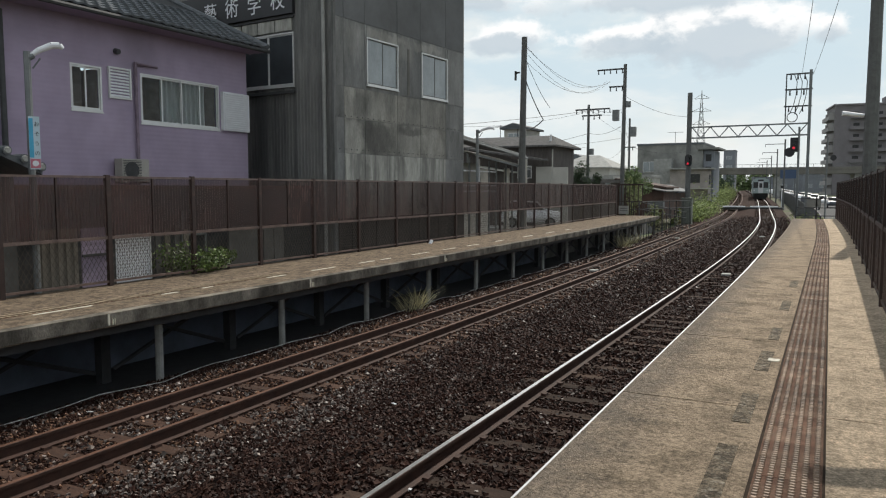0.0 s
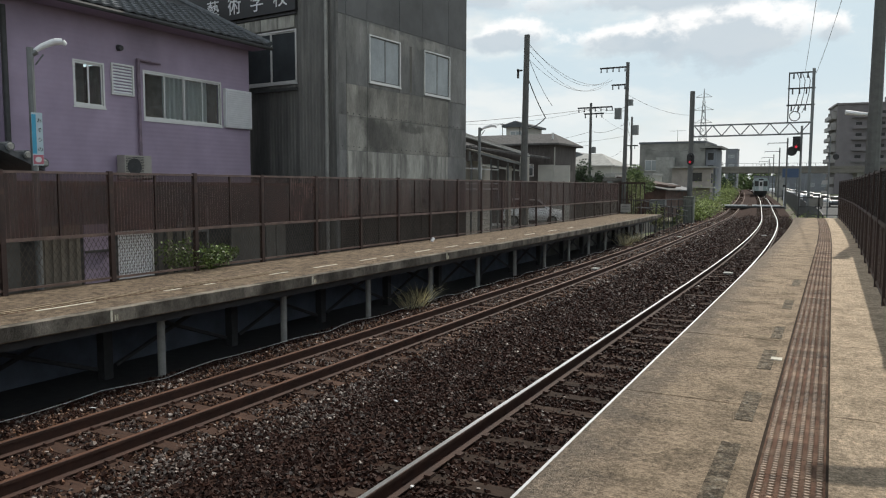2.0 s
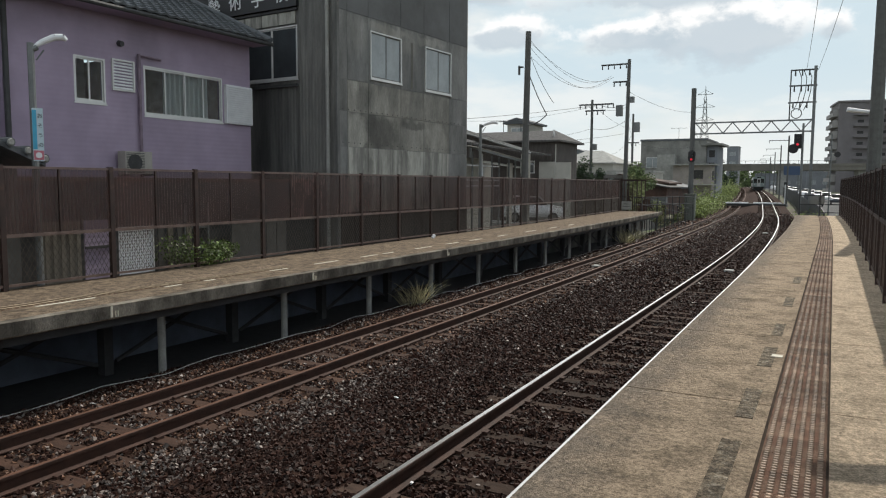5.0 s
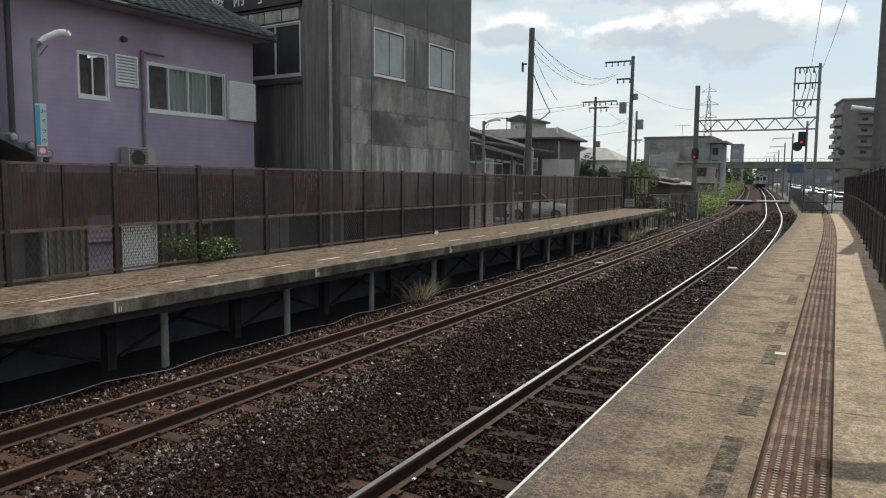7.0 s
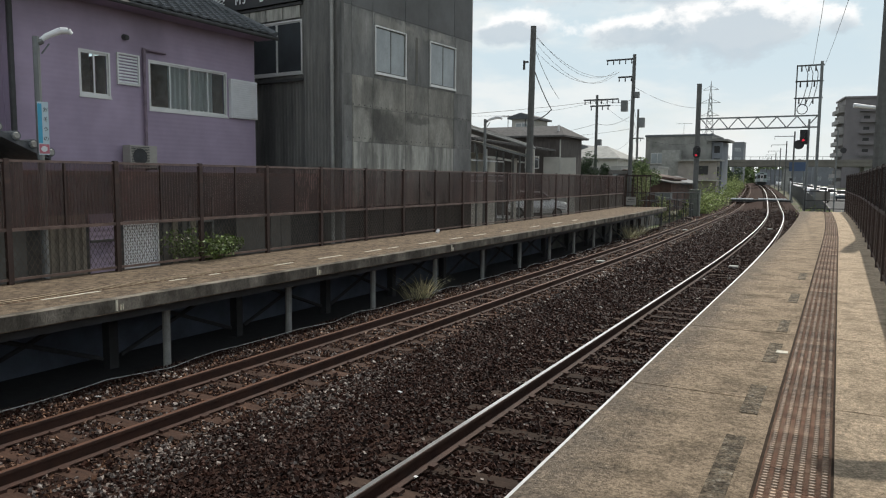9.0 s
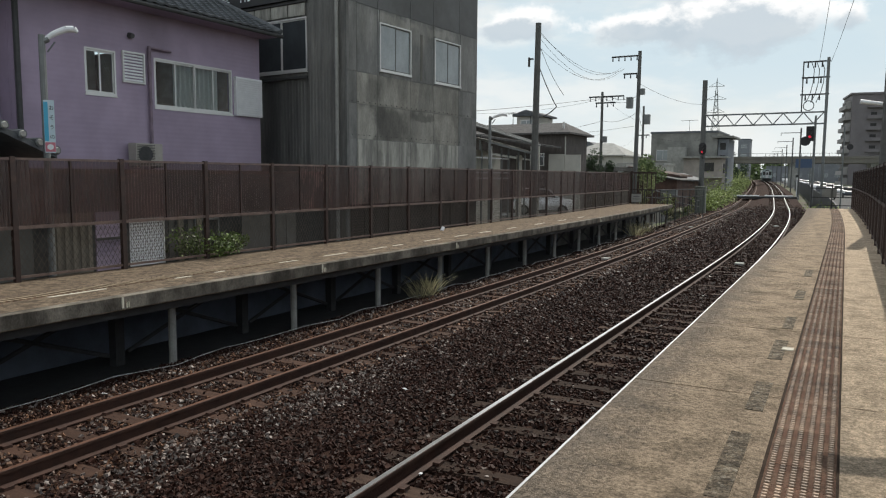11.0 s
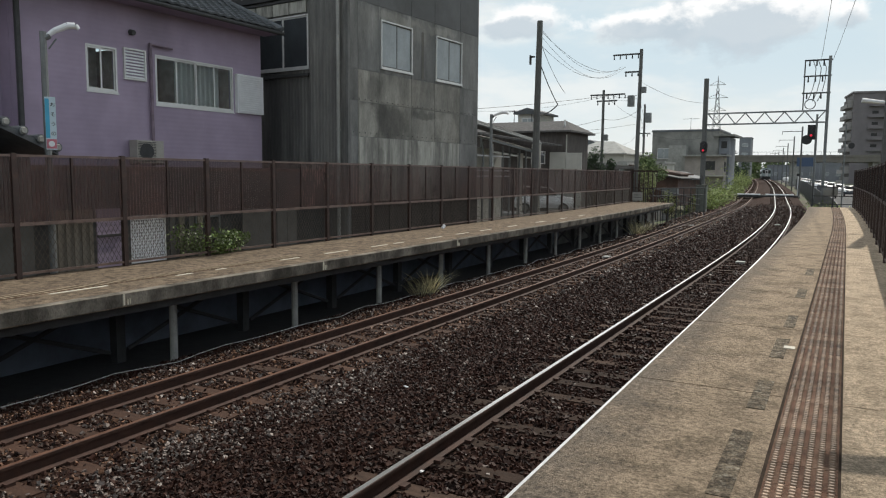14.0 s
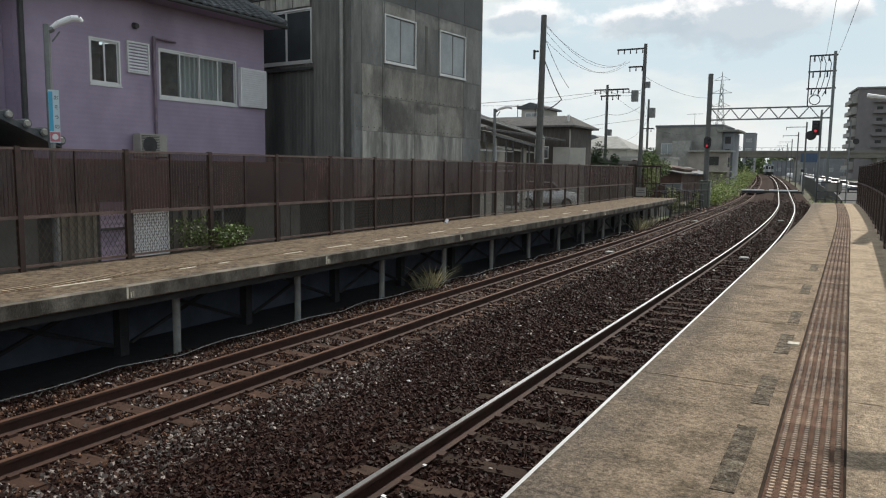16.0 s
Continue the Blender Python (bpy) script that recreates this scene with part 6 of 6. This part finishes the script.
def build_yard():
    """What shows through the mesh behind the far platform."""
    lean = thing("lean_to", "dark brown timber lean-to behind the fence", "shed", pose(-13.3, 7.6, LOT))
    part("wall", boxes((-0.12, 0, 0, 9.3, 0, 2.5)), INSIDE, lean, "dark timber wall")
    part("roof", boxes((-1.7, 0.12, -0.1, 9.4, 2.5, 2.58)), RUST_SHEET, lean)
    part("window_frame", boxes((0.01, 0.04, 4.5, 4.56, 0.9, 2.0), (0.01, 0.04, 5.2, 5.26, 0.9, 2.0), (0.01, 0.04, 4.56, 5.2, 1.4, 1.45), (0.01, 0.04, 4.56, 5.2, 0.9, 0.95)), GREY_STEEL, lean, "grey window frame")
    p = thing("beige_panel", "beige ribbed door panel behind the wire mesh", "panel", pose(-12.6, 8.16, LOT))
    for k in range(10):
        part("board", boxes((-0.03, 0.012 * (k % 2), k * 0.08, k * 0.08 + 0.079, 0, 1.75)), DULL_BEIGE, p)
    p = thing("mauve_panel", "mauve grey panel with a cross rail behind the mesh", "panel", pose(-12.6, 9.05, LOT))
    part("sheet", boxes((-0.03, 0, 0, 0.56, 0, 1.75)), MAUVE, p)
    part("rail", boxes((0, 0.03, 0, 0.56, 1.2, 1.25)), DARK_STEEL, p)
    p = thing("perforated_screen", "white perforated screen panel behind the mesh", "screen", pose(-12.2, 9.5, LEFT_FLOOR - 0.2))
    bm = bmesh.new()
    for k in range(19):
        box(bm, -0.012, 0.0, 0, 0.78, k * 0.06, k * 0.06 + 0.028)
    for k in range(15):
        box(bm, -0.024, -0.013, k * 0.054, k * 0.054 + 0.026, 0, 1.11)
    part("lattice", bm, WHITE, p)
    part("edge", boxes((-0.03, 0.01, 0.785, 0.82, 0, 1.12)), ALU, p)
    p = thing("boards", "pale upright boards leaning behind the fence", "boards", pose(-12.75, 10.9, LOT))
    for k in range(4):
        part("board", boxes((-0.02, 0.01, k * 0.26, k * 0.26 + 0.14, 0, 1.7 - 0.1 * (k % 2))), DULL_BEIGE if k % 2 else DULL_GREY, p)
    p = thing("grey_panel", "dull grey sheet panel behind the wire mesh", "panel", pose(-12.65, 12.98, LOT))
    part("sheet", boxes((-0.03, 0, 0, 1.0, 0, 1.6)), DULL_GREY, p)
    p = thing("storage_cabinet", "grey steel storage cabinet behind the mesh", "cabinet", pose(-12.9, 14.2, LOT))
    part("body", boxes((-0.4, 0.2, 0, 0.8, 0, 1.5)), DULL_GREY, p)
    part("door", boxes((0.2, 0.22, 0.02, 0.39, 0.05, 1.46)), DULL_GREY, p)
    part("door", boxes((0.2, 0.22, 0.41, 0.78, 0.05, 1.46)), DULL_GREY, p)


def build_apartment():
    t = thing("apartment_block", "eight-storey brown tiled apartment block with balconies", "building", pose(0.3, 250, -1.2, 0, 0, 8))
    W_, D_, floors, fh = 34, 16, 8, 3.25
    part("wall", boxes((0, W_, 0, D_, 0, floors * fh + 1.2)), APARTMENT_WALL, t)
    part("roof", boxes((-0.4, W_ + 0.4, -0.4, D_ + 0.4, floors * fh + 1.2, floors * fh + 1.7)), APARTMENT_WALL, t)
    part("roof_tank", boxes((14, 18, 5, 10, floors * fh + 1.7, floors * fh + 4)), APARTMENT_WALL, t)
    for f in range(floors):
        part("balcony", boxes((-1.5, 0.02, 1.0, 14.5, 0.4 + f * fh, 0.6 + f * fh), (-1.5, -1.38, 1.0, 14.5, 0.6 + f * fh, 1.6 + f * fh),
                              (-1.5, 0.02, 1.0, 1.15, 0.6 + f * fh, 2.6 + f * fh), (-1.5, 0.02, 7.6, 7.75, 0.6 + f * fh, 2.6 + f * fh)), APARTMENT_RAIL, t, "pale balcony")
        part("walkway", boxes((4, W_, -1.3, -0.01, 0.5 + f * fh, 0.65 + f * fh), (4, W_, -1.3, -1.2, 0.65 + f * fh, 1.55 + f * fh)), APARTMENT_WALL, t)
        for k in range(5):
            part("window", boxes((5 + k * 6, 6.6 + k * 6, -0.04, -0.01, 1.0 + f * fh, 2.5 + f * fh)), INSIDE, t)
    part("antenna", tubes(((20, 6, 27), (20, 6, 34), 0.08, 0.05, 5), ((23, 6, 27), (23, 6, 36), 0.08, 0.05, 5)), DARK_STEEL, t)


def build_overpass():
    y = 200
    o = thing("road_overpass", "concrete road overpass crossing above the line", "bridge", pose(0, y, -0.5, 0, 0, 6))
    part("girder", boxes((-50, 60, 0, 9, 5.5, 6.6)), GIRDER, o)
    part("parapet", boxes((-50, 60, -0.15, 0.05, 6.6, 7.15)), GIRDER, o)
    bm = bmesh.new()
    for k in range(55):
        box(bm, -50 + k * 2, -49.92 + k * 2, -0.1, 0.0, 7.15, 7.9)
    box(bm, -50, 60, -0.1, -0.04, 7.85, 7.92)
    part("railing", bm, GREY_STEEL, o)
    for x in (-42, -27.5, -11.5, 6, 24):
        part("pier", boxes((x - 0.9, x + 0.9, 1, 8, -1, 5.5)), CONCRETE_GREY, o)


def build_pylon():
    p = thing("transmission_pylon", "distant grey lattice electricity pylon", "pylon", pose(-111, 733, -2))
    bm = bmesh.new()
    H_ = 96
    for sx in (-1, 1):
        for sy in (-1, 1):
            tube(bm, (sx * 7, sy * 7, 0), (sx * 1.6, sy * 1.6, 70), 0.28, 0.24, 4)
            tube(bm, (sx * 1.6, sy * 1.6, 70), (0, 0, H_), 0.24, 0.2, 4)
    for k in range(14):
        z = k * 6.0
        r0, r1 = 7 - 5.4 * min(z / 70, 1), 7 - 5.4 * min((z + 6) / 70, 1)
        for s in (-1, 1):
            tube(bm, (-r0, s * r0, z), (r1, s * r1, z + 6), 0.12, 0.12, 4)
            tube(bm, (r0, s * r0, z), (-r1, s * r1, z + 6), 0.12, 0.12, 4)
    part("lattice", bm, GREY_STEEL, p)
    for z, w in ((88, 7), (76, 9), (64, 8)):
        part("crossarm", tubes(((-w, 0, z), (w, 0, z), 0.22, 0.22, 4), ((-w, 0, z), (0, 0, z + 4), 0.15, 0.15, 4), ((w, 0, z), (0, 0, z + 4), 0.15, 0.15, 4)), GREY_STEEL, p)


def build_crossing():
    y = 97.0
    c = thing("level_crossing", "level crossing with worn white edge line", "level crossing", pose(bend(y), y, rise(y)))
    part("road_panel", boxes((-12.5, -0.8, -0.26, 4.0, -1.4, -1.14)), ASPHALT, c)
    part("white_edge", tubes(((-7.9, -0.14, -1.06), (-5.0, -0.14, -1.06), 0.1, 0.1, 10)), WHITE, c, "white painted edge")
    part("white_edge", tubes(((-4.4, -0.14, -1.04), (-1.3, -0.14, -1.04), 0.1, 0.1, 10)), WHITE, c, "white painted edge")
    part("grey_edge", boxes((-5.0, -4.4, -0.25, 0.0, -1.4, -1.08)), CONCRETE_GREY, c)
    part("grey_edge", boxes((-1.3, -0.6, -0.25, 0, -1.4, -1.08)), CONCRETE_GREY, c)
    b = thing("crossing_post", "white crossing post beside the track", "post", pose(-0.75 + bend(100), 98, -1.5 + rise(98)))
    part("post", tubes(((0, 0, 0), (0, 0, 2.9), 0.05, 0.05, 8)), WHITE, b)
    part("head", boxes((-0.16, 0.16, -0.1, 0.1, 2.7, 3.0)), BLACK_SIGN, b)


def build_platform_end():
    g = thing("platform_gate", "low dark steel gate across the platform end", "gate", pose(-1.55, 41.3, 0))
    part("bar", boxes((0, 1.9, -0.02, 0.02, 0.95, 1.0)), DARK_STEEL, g)
    part("bar", boxes((0, 1.9, -0.02, 0.02, 0.5, 0.54)), DARK_STEEL, g)
    part("bar", boxes((0, 1.9, -0.02, 0.02, 0.1, 0.14)), DARK_STEEL, g)
    for k in range(3):
        part("post", boxes((k * 0.92, 0.06 + k * 0.92, -0.03, 0.03, -0.5, 1.15)), DARK_STEEL, g)
    part("panel", boxes((0.5, 1.15, -0.03, -0.02, 0.55, 0.95)), GREY_WALL, g, "grey notice panel")
    bm = bmesh.new()
    rng = random.Random(31)
    for k in range(14):
        leaf_cloud(bm, rng, (-1.6 + rng.uniform(0, 2.0), 42.2 + rng.uniform(0, 2.5), -0.4), (0.4, 0.4, 0.5), 60, 0.1)
    tagged(new("gate_weeds", mesh_of("gate_weeds", bm, LEAF)), "green weeds behind the platform gate", "weeds", kind="stuff")
    # dark boundary fence that runs on beside the right-hand track
    f = thing("boundary_fence", "dark grey sheet fence along the line", "fence")
    for k in range(26):
        y0, y1 = 44 + k * 5.0, 44 + k * 5.0 + 4.96
        x0, x1 = NEAR + 2.9 + bend(y0) + 0.012 * (y0 - 44), NEAR + 2.9 + bend(y1) + 0.012 * (y1 - 44)
        m = pose(x0, y0, -1.95 + rise(y0), 0, 0, math.degrees(math.atan2(x0 - x1, y1 - y0)))
        part("panel", boxes((-0.03, 0.03, 0, 4.96, 0, 2.0)), DARK_STEEL, f, at=m)
    road = bmesh.new()
    for k in range(30):
        y0, y1 = 40 + k * 10.0, 50 + k * 10.0
        v = [road.verts.new((a + bend(yy), yy, -1.85 + rise(yy))) for a, yy in ((1.5, y0), (12, y0), (12, y1), (1.5, y1))]
        road.faces.new(v)
    structure("road", road, ASPHALT, "grey asphalt road running beside the line", "road")


# ---- vehicles ----
def car(label, m, paint, group=""):
    """A small hatchback, front towards +x."""
    c = thing("car", label, "car", m, group)
    outline = [(-1.68, 0.3), (1.66, 0.3), (1.7, 0.62), (1.55, 0.86), (0.85, 0.98), (0.3, 1.46), (-1.2, 1.52), (-1.6, 1.0), (-1.7, 0.7)]
    bm = bmesh.new()
    a = [bm.verts.new((x, -0.72, z)) for x, z in outline]
    b = [bm.verts.new((x, 0.72, z)) for x, z in outline]
    for v in a + b:
        if v.co.z > 1.2:
            v.co.y *= 0.82
    k = len(outline)
    for i in range(k):
        bm.faces.new((a[i], a[(i + 1) % k], b[(i + 1) % k], b[i]))
    bm.faces.new(a[::-1]), bm.faces.new(b)
    bmesh.ops.bevel(bm, geom=list(bm.edges), offset=0.05, segments=2)
    body = part("body", bm, paint, c, smooth=True)
    bm = bmesh.new()
    for s in (-1, 1):
        v = [bm.verts.new(p) for p in ((0.72, s * 0.735, 1.0), (0.26, s * 0.64, 1.41), (-1.12, s * 0.635, 1.45), (-1.45, s * 0.735, 1.02))]
        bm.faces.new(v)
    v = [bm.verts.new(p) for p in ((0.86, -0.6, 1.01), (0.86, 0.6, 1.01), (0.36, 0.54, 1.43), (0.36, -0.54, 1.43))]
    bm.faces.new(v)
    bmesh.ops.solidify(bm, geom=list(bm.faces), thickness=0.02)
    part("windows", bm, INSIDE, body, "dark car windows")
    for x in (-1.1, 1.05):
        for s in (-1, 1):
            wheel = part("wheel", tubes(((x, s * 0.58, 0.29), (x, s * 0.75, 0.29), 0.29, 0.29, 18)), TYRE, c)
            part("rim", tubes(((x, s * 0.745, 0.29), (x, s * 0.76, 0.29), 0.18, 0.18, 12)), GREY_STEEL, wheel)
    for s in (-1, 1):
        part("headlight", boxes((1.58, 1.69, s * 0.55 - 0.12, s * 0.55 + 0.12, 0.66, 0.82)), WHITE, c)
    return c


def build_cars():
    silver = material("silver_car_paint", (0.72, 0.72, 0.72), 0.35, metal=0.1, spread=0.03, bump=0.0)
    white = material("white_car_paint", (0.75, 0.75, 0.75), 0.3, spread=0.03, bump=0.0)
    grey = material("dark_car_paint", (0.06, 0.065, 0.075), 0.3, spread=0.03, bump=0.0)
    pad = thing("parking_pad", "low concrete parking pad behind the fence", "paving", pose(-15.0, 39.4, LOT, 0, 0, 20))
    part("slab", boxes((-3, 3, -1.5, 1.5, 0, 0.3)), CONCRETE_GREY, pad)
    car("silver hatchback parked behind the brown fence", pose(-15.1, 39.4, LOT + 0.3, 0, 0, 20), silver)
    rng = random.Random(21)
    for k in range(22):
        y = 102 + k * 8.0
        paint = (white, silver, grey, grey)[rng.randrange(4)]
        car(("white" if paint is white else "silver" if paint is silver else "dark") + " car on the road beside the line",
            pose((3.4 if k % 2 else 6.4) + bend(y), y + rng.uniform(-2, 2), -1.85 + rise(y), 0, 0, 90 if k % 2 else -90), paint, "cars on the road")
    for k, (x, y, h) in enumerate(((1.5, 120, 5.5), (3.4, 150, 6.0))):
        s = thing("road_sign", "blue road sign on a grey post", "road sign", pose(x + bend(y), y, -1.85 + rise(y)))
        part("post", tubes(((0, 0, 0), (0, 0, h), 0.09, 0.09, 8)), GREY_STEEL, s)
        part("panel", boxes((-2.0, 0.2, -0.1, -0.05, h - 1.3, h)), DARK_BLUE, s)


def build_train():
    t = thing("train", "pale steel commuter train seen from its end", "train")
    for k in range(2):
        y0 = k * 19.6
        bm = bmesh.new()
        prism(bm, [(-1.38, 1.0), (1.38, 1.0), (1.4, 2.9), (1.25, 3.45), (0.7, 3.68), (-0.7, 3.68), (-1.25, 3.45), (-1.4, 2.9)], y0, y0 + 19.2)
        body = part("body", bm, TRAIN_STEEL if k else TRAIN_WHITE, t, "pale steel car body")
        part("underframe", boxes((-1.2, 1.2, y0 + 1, y0 + 18, 0.35, 1.0)), DARK_STEEL, t)
        part("air_conditioner", boxes((-0.8, 0.8, y0 + 5, y0 + 9, 3.68, 3.8), (-0.8, 0.8, y0 + 11, y0 + 15, 3.68, 3.8)), GREY_STEEL, t)
        for s in (-1, 1):
            for j in range(4):
                part("side_window", boxes((s * 1.41 - 0.01, s * 1.41 + 0.01, y0 + 1.6 + j * 4.5, y0 + 4.4 + j * 4.5, 1.85, 2.75)), INSIDE, body)
        for y in (2.6, 16.6):
            part("bogie", boxes((-1.0, 1.0, y0 + y - 1.3, y0 + y + 1.3, 0.02, 0.7)), DARK_STEEL, t)
    part("end_window", boxes((-1.2, -0.45, -0.04, -0.005, 1.95, 3.0)), INSIDE, t)
    part("end_window", boxes((0.45, 1.2, -0.04, -0.005, 1.95, 3.0)), INSIDE, t)
    door = part("end_door", boxes((-0.4, 0.4, -0.05, -0.005, 1.05, 3.1)), TRAIN_STEEL, t)
    part("door_window", boxes((-0.25, 0.25, -0.07, -0.051, 2.0, 2.8)), INSIDE, door)
    part("destination_box", boxes((-0.45, 0.45, -0.06, -0.005, 3.15, 3.45)), BLACK_SIGN, t)
    for s in (-1, 1):
        part("tail_lamp", tubes(((s * 1.05, -0.05, 1.55), (s * 1.05, -0.005, 1.55), 0.1, 0.1, 10)), WHITE, t)
    part("coupler", boxes((-0.15, 0.15, -0.5, 0.0, 0.75, 1.0)), DARK_STEEL, t)
    return t


# ---- build ----
build_ground()
build_ballast()
build_near_platform()
build_left_platform()
build_fence("platform_fence", LEFT_FENCE, LEFT_FLOOR, [-1.12 + 2.04 * k for k in range(25)], 2.04, 0.9, True, "brown steel fence with ribbed screens above wire mesh")
build_fence("platform_fence", FENCE, 0.0, [-1.2 + 2.0 * k for k in range(22)], 1.78, 1.0, False, "brown steel screen fence along the platform, its shaded side coloured dark")
build_house()
build_shed()
build_yard()
build_dark_building()
build_lamp_posts()
build_poles()
build_gantry()
build_signals()
build_neighbours()
build_apartment()
build_overpass()
build_pylon()
build_crossing()
build_platform_end()
build_cars()
train = build_train()
build_small_track_things()
build_plants()
build_track("track_near", NEAR, NEAR_TOP, RAIL_BRIGHT, "railway track with polished rails on brown sleepers")
build_track("track_far", LEFT, LEFT_TOP, RAIL_DULL, "railway track with rusty rails on brown sleepers")
build_stones()


def motions():
    """The train drives away down the line and slows beyond the bridge."""
    rows = []
    for t, y in ((0, 141), (1, 151), (2, 162), (3, 175), (4.2, 193), (5.3, 206), (6.5, 216), (7.5, 222), (9, 230), (11.5, 246), (13, 256), (15, 267), (16, 272)):
        rows.append((t, pose(NEAR + bend(y), y, NEAR_TOP + rise(y), 0, 0, swing(y))))
    walk(train, rows)


motions()
